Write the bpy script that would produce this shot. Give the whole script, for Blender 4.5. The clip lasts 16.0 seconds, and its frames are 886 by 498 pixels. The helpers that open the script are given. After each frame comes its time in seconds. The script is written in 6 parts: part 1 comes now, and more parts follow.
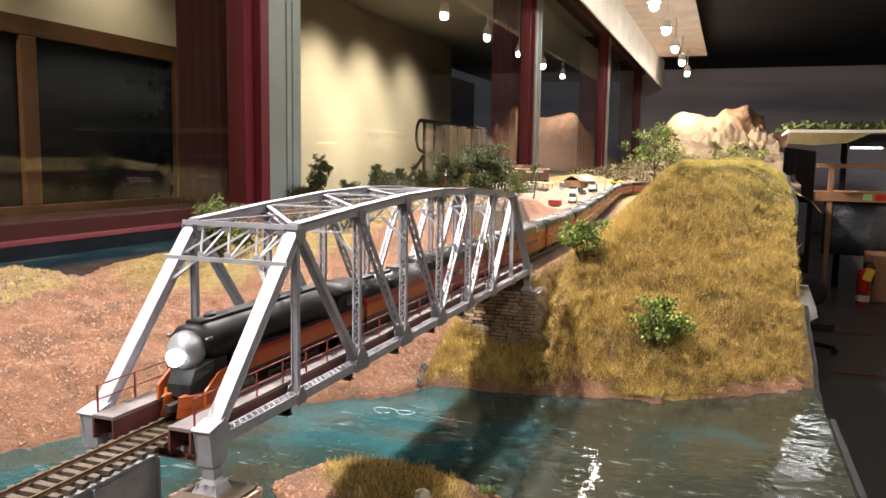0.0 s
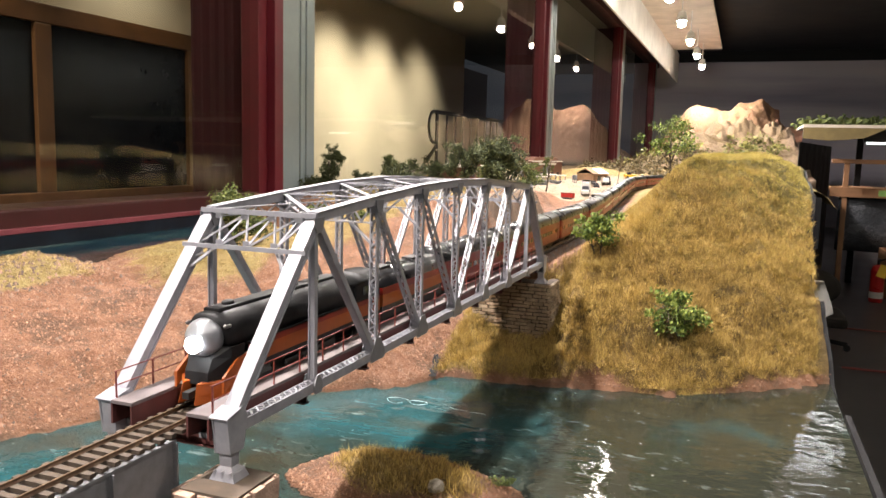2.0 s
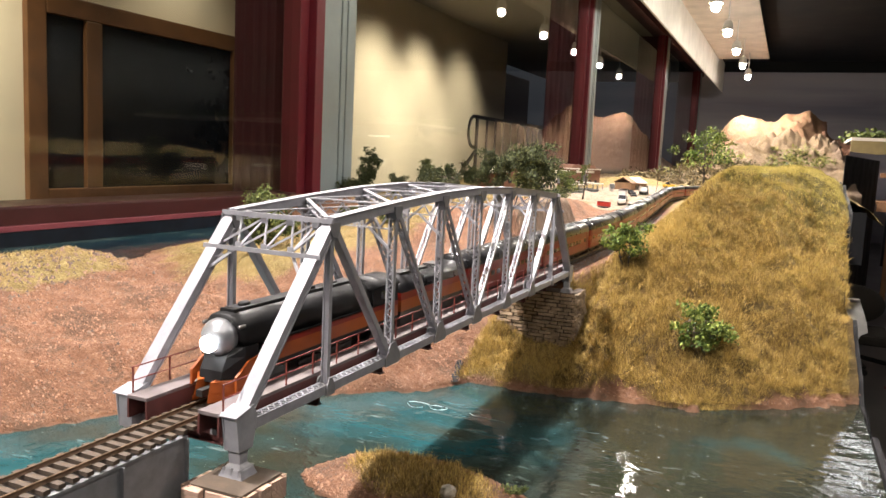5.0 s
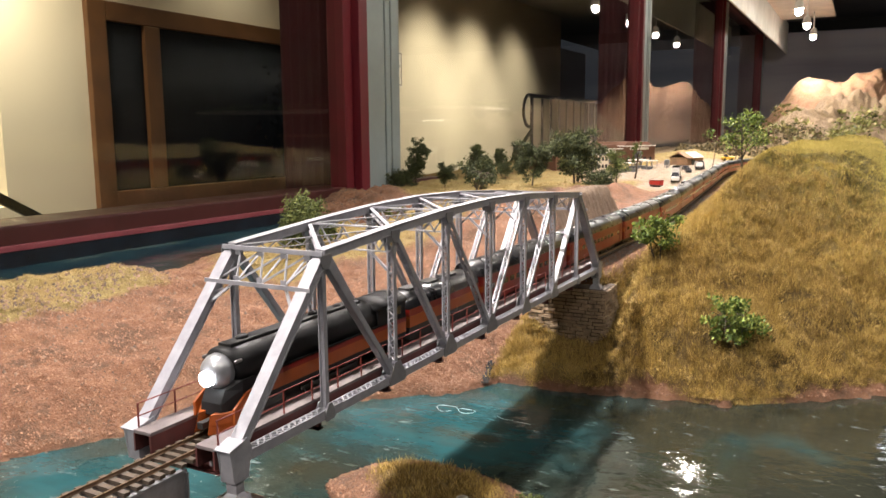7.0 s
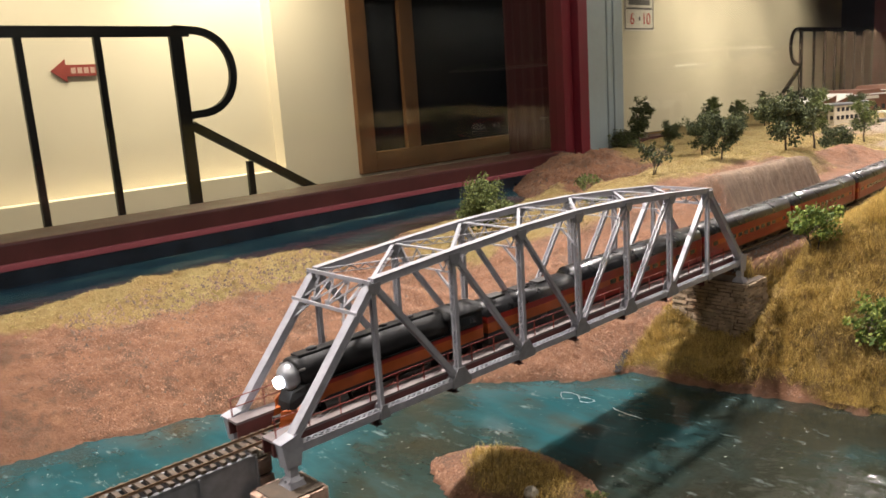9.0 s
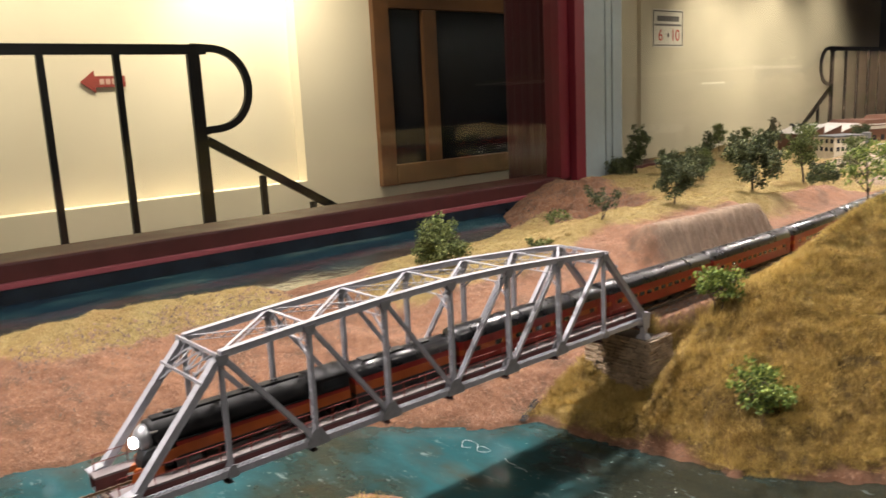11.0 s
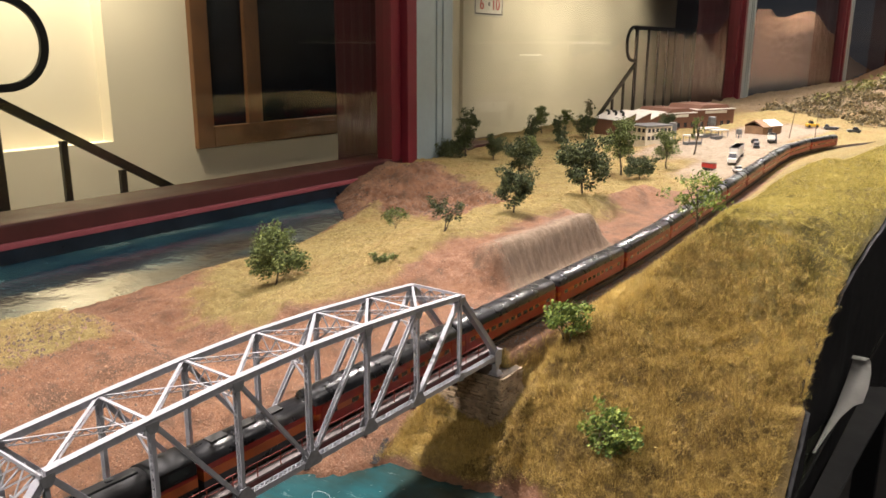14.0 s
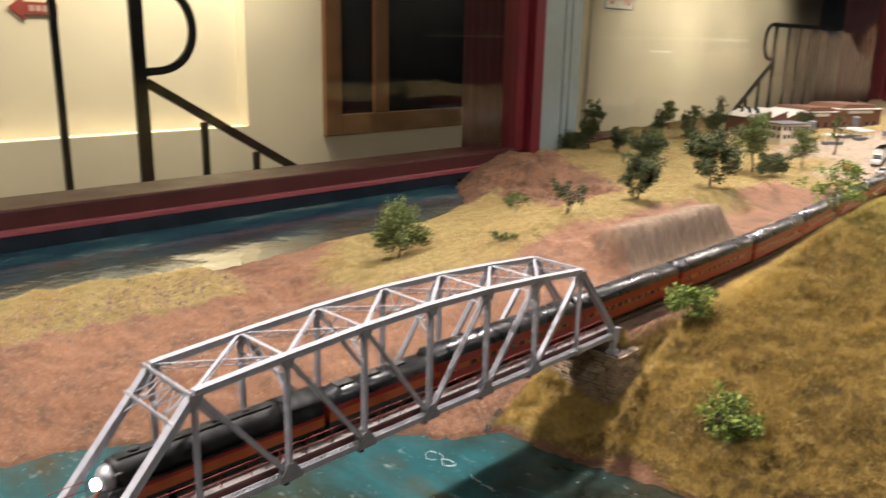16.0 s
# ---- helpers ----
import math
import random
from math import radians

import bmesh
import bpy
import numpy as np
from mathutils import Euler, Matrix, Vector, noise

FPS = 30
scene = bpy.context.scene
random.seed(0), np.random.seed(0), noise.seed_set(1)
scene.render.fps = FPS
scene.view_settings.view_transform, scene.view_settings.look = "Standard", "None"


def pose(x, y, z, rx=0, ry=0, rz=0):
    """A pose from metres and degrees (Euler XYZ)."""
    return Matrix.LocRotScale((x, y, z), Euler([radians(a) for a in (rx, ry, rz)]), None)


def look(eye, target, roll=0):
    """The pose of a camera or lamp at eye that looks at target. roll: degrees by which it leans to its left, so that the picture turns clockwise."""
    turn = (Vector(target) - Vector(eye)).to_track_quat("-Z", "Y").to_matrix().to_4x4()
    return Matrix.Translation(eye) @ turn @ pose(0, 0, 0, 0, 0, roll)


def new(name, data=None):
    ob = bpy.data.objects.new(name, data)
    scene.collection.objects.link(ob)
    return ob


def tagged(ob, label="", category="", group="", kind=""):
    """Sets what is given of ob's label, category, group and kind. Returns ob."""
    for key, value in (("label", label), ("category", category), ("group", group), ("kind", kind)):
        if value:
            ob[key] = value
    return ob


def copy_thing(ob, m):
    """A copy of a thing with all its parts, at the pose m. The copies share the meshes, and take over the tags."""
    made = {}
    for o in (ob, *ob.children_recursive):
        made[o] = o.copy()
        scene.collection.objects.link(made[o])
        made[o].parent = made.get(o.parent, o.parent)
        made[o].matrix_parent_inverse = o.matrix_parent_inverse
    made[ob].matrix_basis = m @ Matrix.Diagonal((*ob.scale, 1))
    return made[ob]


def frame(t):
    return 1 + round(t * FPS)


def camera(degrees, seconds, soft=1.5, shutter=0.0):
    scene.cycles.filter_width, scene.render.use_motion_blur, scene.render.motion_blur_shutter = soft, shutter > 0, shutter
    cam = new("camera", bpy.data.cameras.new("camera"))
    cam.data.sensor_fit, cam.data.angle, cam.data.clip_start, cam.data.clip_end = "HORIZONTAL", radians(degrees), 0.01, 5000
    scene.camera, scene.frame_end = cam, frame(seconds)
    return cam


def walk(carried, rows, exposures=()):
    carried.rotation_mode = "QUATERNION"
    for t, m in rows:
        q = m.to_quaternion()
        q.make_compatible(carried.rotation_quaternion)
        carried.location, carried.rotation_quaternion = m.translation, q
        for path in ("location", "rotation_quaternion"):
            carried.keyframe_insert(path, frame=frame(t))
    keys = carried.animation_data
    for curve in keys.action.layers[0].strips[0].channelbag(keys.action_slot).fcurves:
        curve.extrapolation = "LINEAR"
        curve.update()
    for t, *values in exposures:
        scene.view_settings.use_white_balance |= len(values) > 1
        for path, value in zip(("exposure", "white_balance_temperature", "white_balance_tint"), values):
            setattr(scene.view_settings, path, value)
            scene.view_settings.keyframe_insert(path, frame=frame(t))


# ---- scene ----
cam = camera(58.7, 16.0, shutter=0.5)
PATH = [
    (0, (0.289, -0.339, 0.152), (-0.384, 1.531, -0.078), 0.9),
    (0.5, (0.287, -0.341, 0.152), (-0.397, 1.525, -0.072), 1.4),
    (1, (0.285, -0.343, 0.152), (-0.408, 1.52, -0.07), 1.4),
    (1.5, (0.285, -0.342, 0.152), (-0.413, 1.518, -0.083), 1.4),
    (2, (0.284, -0.339, 0.151), (-0.413, 1.519, -0.101), 1.5),
    (2.5, (0.284, -0.339, 0.151), (-0.418, 1.515, -0.11), 1.6),
    (3, (0.283, -0.34, 0.151), (-0.416, 1.517, -0.101), 2.0),
    (5.5, (0.305, -0.338, 0.155), (-0.509, 1.473, -0.089), 2.4),
    (6, (0.309, -0.338, 0.155), (-0.534, 1.459, -0.09), 1.6),
    (6.5, (0.317, -0.331, 0.164), (-0.564, 1.445, -0.1), 0.7),
    (7, (0.346, -0.323, 0.186), (-0.581, 1.424, -0.11), -0.4),
    (7.5, (0.373, -0.325, 0.207), (-0.635, 1.368, -0.141), -1.4),
    (8, (0.405, -0.335, 0.22), (-0.774, 1.233, -0.17), -2.3),
    (8.5, (0.462, -0.318, 0.234), (-0.877, 1.112, -0.17), -3.3),
    (8.7, (0.483, -0.3, 0.241), (-0.912, 1.073, -0.166), -4.1),
    (10.8, (0.642, -0.192, 0.307), (-0.864, 1.068, -0.071), -2.9),
    (11, (0.654, -0.183, 0.313), (-0.838, 1.093, -0.065), -2.8),
    (11.5, (0.671, -0.155, 0.332), (-0.781, 1.165, -0.055), -2.4),
    (12, (0.651, -0.145, 0.344), (-0.765, 1.208, -0.06), -1.2),
    (12.5, (0.629, -0.142, 0.354), (-0.749, 1.24, -0.082), -0.7),
    (13, (0.597, -0.141, 0.366), (-0.713, 1.287, -0.126), -0.3),
    (13.5, (0.575, -0.147, 0.385), (-0.643, 1.354, -0.13), 0.2),
    (14, (0.573, -0.156, 0.408), (-0.57, 1.408, -0.087), 0.3),
    (14.5, (0.58, -0.158, 0.406), (-0.551, 1.417, -0.084), 0.3),
    (15, (0.584, -0.163, 0.403), (-0.566, 1.398, -0.091), 0.7),
    (15.5, (0.579, -0.169, 0.397), (-0.644, 1.335, -0.098), 0.9),
    (16, (0.582, -0.183, 0.381), (-0.78, 1.191, -0.127), 1.2),
]
walk(cam, [(t, look(eye, target, roll)) for t, eye, target, roll in PATH], exposures=((0.0, 0.42), (3.0, 0.42), (6.5, 0.22), (8.5, -0.08), (11.5, 0.02), (16.0, 0.02)))

# ---- light ----
world = bpy.data.worlds.new("hall")
world.use_nodes = True
scene.world = world
world.node_tree.nodes["Background"].inputs[0].default_value = (0.55, 0.6, 0.7, 1)
world.node_tree.nodes["Background"].inputs[1].default_value = 0.04

# The hall's window wall: u runs along it, v out of it over the layout.
ROOM = Matrix.Translation((-1.47, 2.442, 0)) @ Matrix(((0, 1, 0, 0), (1, 0, 0, 0), (0, 0, 1, 0), (0, 0, 0, 1)))


def room(u, v, z):
    return ROOM @ Vector((u, v, z))


def lamp(name, kind, at, watts, colour, radius=0.05, target=None, cone=90, blend=0.6):
    data = bpy.data.lights.new(name, kind)
    data.energy, data.color, data.shadow_soft_size = watts, colour, radius
    if kind == "SPOT":
        data.spot_size, data.spot_blend = radians(cone), blend
    ob = new(name, data)
    ob.matrix_world = look(at, target) if target is not None else Matrix.Translation(at)
    return ob


WARM, CREAM = (1.0, 0.908, 0.868), (1.0, 0.86, 0.64)
# spot lamps of the trough, turned towards the middle of the layout
BULBS = [(-5.7 + 1.55 * i, 1.0, 1.6) for i in range(12)]
for i, (u, v, z) in enumerate(BULBS):
    watts = (205, 200, 215, 225, 245, 260)[i] if i < 6 else 210
    lamp("track_lamp_light", "SPOT", room(u, v, z - 0.115), watts, WARM, 0.035, room(u, v + 0.75, 0.0), 140, 0.85)
for u, watts in ((-4.4, 400), (-2.2, 450), (-0.4, 380), (1.15, 440), (4.0, 60)):
    lamp("wall_washer_light", "SPOT", room(u, -3.85, 2.6), watts, CREAM, 0.12, room(u, -4.45, -0.3), 120, 1.0)
for u, watts in ((6.4, 120), (8.6, 760), (10.3, 760), (12.2, 420)):
    lamp("wall_washer_light", "SPOT", room(u, -2.7, 2.7), watts, CREAM, 0.3, room(u, -4.5, 0.5), 78, 1.0)
# an unseen second row of spots, added as fill from the work aisle's side
FRONT = [(1.15, y, 1.75) for y in (-2.2, -0.7, 0.8, 2.3, 3.8)]
for x, y, z in FRONT:
    lamp("front_lamp_light", "SPOT", (x, y, z - 0.115), 22, WARM, 0.035, (x - 0.8, y, 0.0), 135, 0.9)
lamp("wall_washer_light", "SPOT", room(0.9, -4.28, 2.35), 400, CREAM, 0.08, room(0.9, -4.62, 0.9), 85, 1.0)
# added fill for the aisle, no lamp stands there
lamp("aisle_light", "SPOT", (3.0, 6.0, 2.0), 24, WARM, 0.1, (2.6, 6.5, -1.2), 150, 1.0)
# added fill over the far hills, likewise without fixtures
for y in (6.5, 9.0, 12.5):
    lamp("far_layout_light", "SPOT", (1.0, y, 2.1), 8, WARM, 0.06, (0.4, y + 1.5, 0.2), 150, 1.0)

# ---- materials ----


class Nodes:
    """A small wrapper to write node materials in few lines."""

    def __init__(self, name):
        self.m = bpy.data.materials.new(name)
        self.m.use_nodes = True
        self.t = self.m.node_tree
        self.out = self.t.nodes["Principled BSDF"]
        self.co = self.t.nodes.new("ShaderNodeTexCoord").outputs["Object"]

    def link(self, a, b):
        self.t.links.new(a, b)

    def noise(self, scale, detail=4, rough=0.6, stretch=None, co=None):
        n = self.t.nodes.new("ShaderNodeTexNoise")
        n.inputs["Scale"].default_value, n.inputs["Detail"].default_value, n.inputs["Roughness"].default_value = scale, detail, rough
        source = co or self.co
        if stretch:
            mp = self.t.nodes.new("ShaderNodeMapping")
            mp.inputs["Scale"].default_value = stretch
            self.link(source, mp.inputs["Vector"])
            source = mp.outputs["Vector"]
        self.link(source, n.inputs["Vector"])
        return n.outputs["Fac"]

    def ramp(self, fac, *stops):
        r = self.t.nodes.new("ShaderNodeValToRGB")
        e = r.color_ramp.elements
        while len(e) < len(stops):
            e.new(0.5)
        for el, (p, c) in zip(e, stops):
            el.position, el.color = p, (*c, 1) if len(c) == 3 else c
        self.link(fac, r.inputs["Fac"])
        return r.outputs["Color"]

    def grey(self, fac, lo, hi, a=0.0, b=1.0):
        r = self.t.nodes.new("ShaderNodeMapRange")
        for i, v in enumerate((lo, hi, a, b)):
            r.inputs[i + 1].default_value = v
        self.link(fac, r.inputs[0])
        return r.outputs[0]

    def mix(self, fac, a, b, blend="MIX"):
        m = self.t.nodes.new("ShaderNodeMix")
        m.data_type, m.blend_type = "RGBA", blend
        for slot, v in ((m.inputs[0], fac), (m.inputs[6], a), (m.inputs[7], b)):
            if isinstance(v, (tuple, float, int)):
                slot.default_value = (*v, 1) if isinstance(v, tuple) else v
            else:
                self.link(v, slot)
        return m.outputs[2]

    def attr(self, name):
        a = self.t.nodes.new("ShaderNodeAttribute")
        a.attribute_name = name
        return a.outputs["Fac"]

    def random(self):
        return self.t.nodes.new("ShaderNodeObjectInfo").outputs["Random"]

    def island(self):
        return self.t.nodes.new("ShaderNodeNewGeometry").outputs["Random Per Island"]

    def set(self, colour=None, rough=None, metal=None, bump=None, strength=0.3, depth=0.001, **more):
        for slot, v in (("Base Color", colour), ("Roughness", rough), ("Metallic", metal)):
            if v is None:
                continue
            if isinstance(v, tuple):
                self.out.inputs[slot].default_value = (*v, 1)
            elif isinstance(v, (int, float)):
                self.out.inputs[slot].default_value = v
            else:
                self.link(v, self.out.inputs[slot])
        if bump is not None:
            b = self.t.nodes.new("ShaderNodeBump")
            b.inputs["Strength"].default_value, b.inputs["Distance"].default_value = strength, depth
            self.link(bump, b.inputs["Height"])
            self.link(b.outputs["Normal"], self.out.inputs["Normal"])
        for k, v in more.items():
            self.out.inputs[k.replace("_", " ")].default_value = v
        return self.m


def paint(name, colour, rough=0.5, metal=0.0, scale=60, vary=0.25, bump=0.2, depth=0.0004):
    """A painted or plain surface with blotches, fine grain and uneven gloss."""
    n = Nodes(name)
    a, b = n.noise(scale, 5), n.noise(scale * 9, 3)
    dark = tuple(c * (1 - vary) for c in colour)
    light = tuple(min(1, c * (1 + vary * 0.5)) for c in colour)
    c = n.ramp(a, (0.3, dark), (0.7, light))
    c = n.mix(n.grey(b, 0.3, 0.7, 0, 0.25), c, dark)
    return n.set(c, n.grey(a, 0.2, 0.8, rough * 0.8, min(1, rough * 1.25)), metal, b, bump, depth)


def glow(name, colour, strength):
    n = Nodes(name)
    return n.set((0.8, 0.8, 0.8), 0.4, Emission_Color=(*colour, 1), Emission_Strength=strength)


SILVER = paint("silver_bridge_paint", (0.325, 0.325, 0.355), 0.42, 0.15, 120, 0.2)
SILVER_DULL = paint("dull_silver_paint", (0.22, 0.22, 0.235), 0.5, 0.15, 120, 0.25)
OXIDE = paint("oxide_red_paint", (0.10, 0.028, 0.025), 0.6, 0, 150, 0.3)
RAILRED = paint("red_handrail_paint", (0.17, 0.03, 0.022), 0.5, 0, 200, 0.2)
RUSTRAIL = paint("rail_bronze", (0.16, 0.10, 0.06), 0.4, 0.6, 300, 0.4)
TIE = paint("tie_brown", (0.075, 0.053, 0.036), 0.8, 0, 300, 0.5)
CONCRETE_DECK = paint("walkway_grey", (0.155, 0.128, 0.128), 0.8, 0, 160, 0.3)
DARKBLUE = paint("dark_blue_painted_edge", (0.010, 0.016, 0.026), 0.3, 0, 14, 0.6)
PINK = paint("pink_red_edge_strip", (0.26, 0.06, 0.075), 0.5, 0, 12, 0.2)
SILLRED = paint("dark_red_sill_wood", (0.062, 0.013, 0.013), 0.45, 0, 9, 0.3)
POSTRED = paint("red_post_paint", (0.125, 0.005, 0.015), 0.55, 0, 8, 0.2)
MAROON = paint("maroon_drape", (0.06, 0.009, 0.014), 0.8, 0, 5, 0.35)
ALU = paint("grey_green_post_paint", (0.25, 0.30, 0.315), 0.5, 0, 6, 0.15)
WHITEBAND = paint("white_fascia", (0.75, 0.74, 0.70), 0.6, 0, 4, 0.2)
BEIGE = paint("beige_board", (0.62, 0.55, 0.47), 0.7, 0, 3, 0.25)
BLACK = paint("black_paint", (0.009, 0.009, 0.010), 0.7, 0, 8, 0.4)
CEIL = paint("black_ceiling", (0.018, 0.022, 0.028), 0.9, 0, 2, 0.3)
CREAMWALL = paint("cream_plaster", (0.66, 0.60, 0.47), 0.85, 0, 1.5, 0.08, 0.3, 0.002)
# cream wall at the aisle's end, its shade put into the dark colour
DIMWALL = paint("shaded_cream_wall", (0.07, 0.055, 0.045), 0.8, 0, 2, 0.3)
GREYCEIL = paint("public_ceiling", (0.42, 0.38, 0.30), 0.9, 0, 1.2, 0.1)
WOODFRAME = paint("brown_oak_frame", (0.14, 0.065, 0.026), 0.5, 0, 5, 0.35)
IRON = paint("black_iron", (0.012, 0.012, 0.012), 0.4, 0.3, 20, 0.3)
FLOORMAT = paint("sealed_concrete_floor", (0.05, 0.047, 0.045), 0.35, 0, 1.3, 0.35)
DARKGLASS = paint("dark_pane", (0.008, 0.010, 0.014), 0.22, 0, 3, 0.3, 0.0)
for shade in (BLACK, CEIL, DARKGLASS):
    shade.node_tree.nodes["Principled BSDF"].inputs["Specular IOR Level"].default_value = 0.18


def glass():
    n = Nodes("window_glass")
    t = n.t
    tr, gl, mx = t.nodes.new("ShaderNodeBsdfTransparent"), t.nodes.new("ShaderNodeBsdfGlossy"), t.nodes.new("ShaderNodeMixShader")
    fr = t.nodes.new("ShaderNodeFresnel")
    fr.inputs[0].default_value = 1.5
    gl.inputs["Roughness"].default_value = 0.01
    tr.inputs[0].default_value = (0.88, 0.9, 0.89, 1)
    n.link(fr.outputs[0], mx.inputs[0])
    n.link(tr.outputs[0], mx.inputs[1])
    n.link(gl.outputs[0], mx.inputs[2])
    n.link(mx.outputs[0], t.nodes["Material Output"].inputs["Surface"])
    return n.m


GLASS = glass()

# ---- mesh tools ----


class Shape:
    """Collects boxes, beams, tubes and sheets, and becomes one mesh."""

    def __init__(self):
        self.v, self.f = [], []

    def add(self, verts, faces):
        k = len(self.v)
        self.v += [tuple(p) for p in verts]
        self.f += [tuple(i + k for i in face) for face in faces]
        return self

    def box(self, lo, hi, m=None):
        pts = [Vector((x, y, z)) for z in (lo[2], hi[2]) for y in (lo[1], hi[1]) for x in (lo[0], hi[0])]
        if m:
            pts = [m @ p for p in pts]
        return self.add(pts, [(0, 2, 3, 1), (4, 5, 7, 6), (0, 1, 5, 4), (2, 6, 7, 3), (0, 4, 6, 2), (1, 3, 7, 5)])

    def beam(self, a, b, w, h, side=(1, 0, 0)):
        """A bar from a to b: w wide along side, h across."""
        a, b = Vector(a), Vector(b)
        d = (b - a).normalized()
        s = Vector(side)
        s = (s - d * s.dot(d)).normalized() * (w / 2)
        n = d.cross(s).normalized() * (h / 2)
        pts = [p + i * s + j * n for p in (a, b) for j in (-1, 1) for i in (-1, 1)]
        return self.add(pts, [(0, 1, 3, 2), (4, 6, 7, 5), (0, 4, 5, 1), (2, 3, 7, 6), (0, 2, 6, 4), (1, 5, 7, 3)])

    def tube(self, path, radii, sides=8, cap=True):
        """A round bar along a path, with a radius at each point."""
        path = [Vector(p) for p in path]
        if isinstance(radii, (int, float)):
            radii = [radii] * len(path)
        rings, ref = [], None
        for i, p in enumerate(path):
            d = (path[min(i + 1, len(path) - 1)] - path[max(i - 1, 0)]).normalized()
            if ref is None:
                ref = d.orthogonal().normalized()
            s = (ref - d * ref.dot(d)).normalized()
            ref, n = s, d.cross(s)
            rings.append([p + radii[i] * (math.cos(2 * math.pi * j / sides) * s + math.sin(2 * math.pi * j / sides) * n) for j in range(sides)])
        verts = [q for r in rings for q in r]
        faces = [(i * sides + j, i * sides + (j + 1) % sides, (i + 1) * sides + (j + 1) % sides, (i + 1) * sides + j) for i in range(len(path) - 1) for j in range(sides)]
        if cap:
            faces += [tuple(range(sides))[::-1], tuple((len(path) - 1) * sides + j for j in range(sides))]
        return self.add(verts, faces)

    def loft(self, rings, closed=True, cap=True):
        """Skins rings of equal length."""
        k = len(rings[0])
        verts = [q for r in rings for q in r]
        span = k if closed else k - 1
        faces = [(i * k + j, i * k + (j + 1) % k, (i + 1) * k + (j + 1) % k, (i + 1) * k + j) for i in range(len(rings) - 1) for j in range(span)]
        if cap and closed:
            faces += [tuple(range(k))[::-1], tuple((len(rings) - 1) * k + j for j in range(k))]
        return self.add(verts, faces)

    def lace(self, a, b, gap, w, th, step, side=(1, 0, 0), cross=False):
        """A zigzag of thin flats between two edges that lie gap apart along side."""
        a, b, s = Vector(a), Vector(b), Vector(side)
        n = max(2, round((b - a).length / step))
        face = (b - a).cross(s).normalized()
        for i in range(n):
            p, q = a.lerp(b, i / n), a.lerp(b, (i + 1) / n)
            for k in ((1, -1) if cross else ((1,) if i % 2 else (-1,))):
                self.beam(p + k * s * gap / 2, q - k * s * gap / 2, th, w, face)
        return self

    def mesh(self, name, material, smooth=False):
        me = bpy.data.meshes.new(name)
        me.from_pydata(self.v, [], self.f)
        if smooth:
            me.shade_smooth()
        me.materials.append(material)
        return me


def part(name, shape, material, parent=None, label="", smooth=False, bevel=0.0):
    """Links a shape as one mesh under a thing or a part."""
    me = shape.mesh(name, material, smooth)
    if bevel:
        bm = bmesh.new()
        bm.from_mesh(me)
        bmesh.ops.bevel(bm, geom=[e for e in bm.edges if len(e.link_faces) == 2 and e.calc_face_angle(0) > 0.5], offset=bevel, segments=2, affect="EDGES", profile=0.6)
        bm.to_mesh(me)
        bm.free()
    ob = new(name, me)
    ob.parent = parent
    if label:
        tagged(ob, label)
    return ob


def thing(name, label, category, group="", at=None, kind=""):
    """An Empty at the base of a thing, for its parts."""
    ob = new(name)
    ob.empty_display_size = 0.02
    if at is not None:
        ob.matrix_basis = at if isinstance(at, Matrix) else Matrix.Translation(at)
    return tagged(ob, label, category, group, kind)


def solid(name, shape, material, label, category="", kind="", group="", smooth=False, bevel=0.0, at=None):
    """A thing or a piece of the setting in one mesh."""
    ob = part(name, shape, material, None, "", smooth, bevel)
    if at is not None:
        ob.matrix_basis = at
    return tagged(ob, label, category, group, kind)


def sweep(n, lo, hi):
    return [lo + (hi - lo) * i / (n - 1) for i in range(n)]

# ---- the landscape ----
WATER, RAIL = -0.137, 0.001
SHORE = [(-0.64, -0.9), (-0.52, -0.3), (-0.42, 0.05), (-0.39, 0.135), (-0.36, 0.19), (-0.32, 0.265), (-0.25, 0.36), (-0.165, 0.45), (-0.09, 0.505), (-0.066, 0.545),
         (-0.048, 0.578), (0.03, 0.588), (0.14, 0.612), (0.215, 0.616), (0.28, 0.66), (0.38, 0.745), (0.47, 0.80), (0.8, 1.0), (0.8, 40), (-6, 40), (-6, 2.5),
         (-1.68, 2.16), (-1.30, 1.80), (-1.16, 1.69), (-1.06, 1.45), (-0.975, 1.2), (-0.965, 0.97), (-0.98, 0.8), (-0.97, 0.6), (-0.96, 0.45), (-1.02, 0.3), (-1.1, 0.1), (-1.15, -0.9)]
EDGE_X = 0.41


def edge(y):
    """The layout's front edge, with its step."""
    return np.interp(np.asarray(y, float), [0.6, 0.73, 0.885, 0.9, 0.96, 1.11, 1.5, 4.4], [0.41, 0.41, 0.399, 0.384, 0.381, 0.396, 0.401, 0.401])


def smooth(a, lo, hi):
    t = np.clip((a - lo) / (hi - lo), 0, 1)
    return t * t * (3 - 2 * t)


def bump(x, y, cx, cy, sx, sy, turn=0.0):
    c, s = math.cos(turn), math.sin(turn)
    u, v = (x - cx) * c + (y - cy) * s, -(x - cx) * s + (y - cy) * c
    return np.exp(-((u / sx) ** 2 + (v / sy) ** 2))


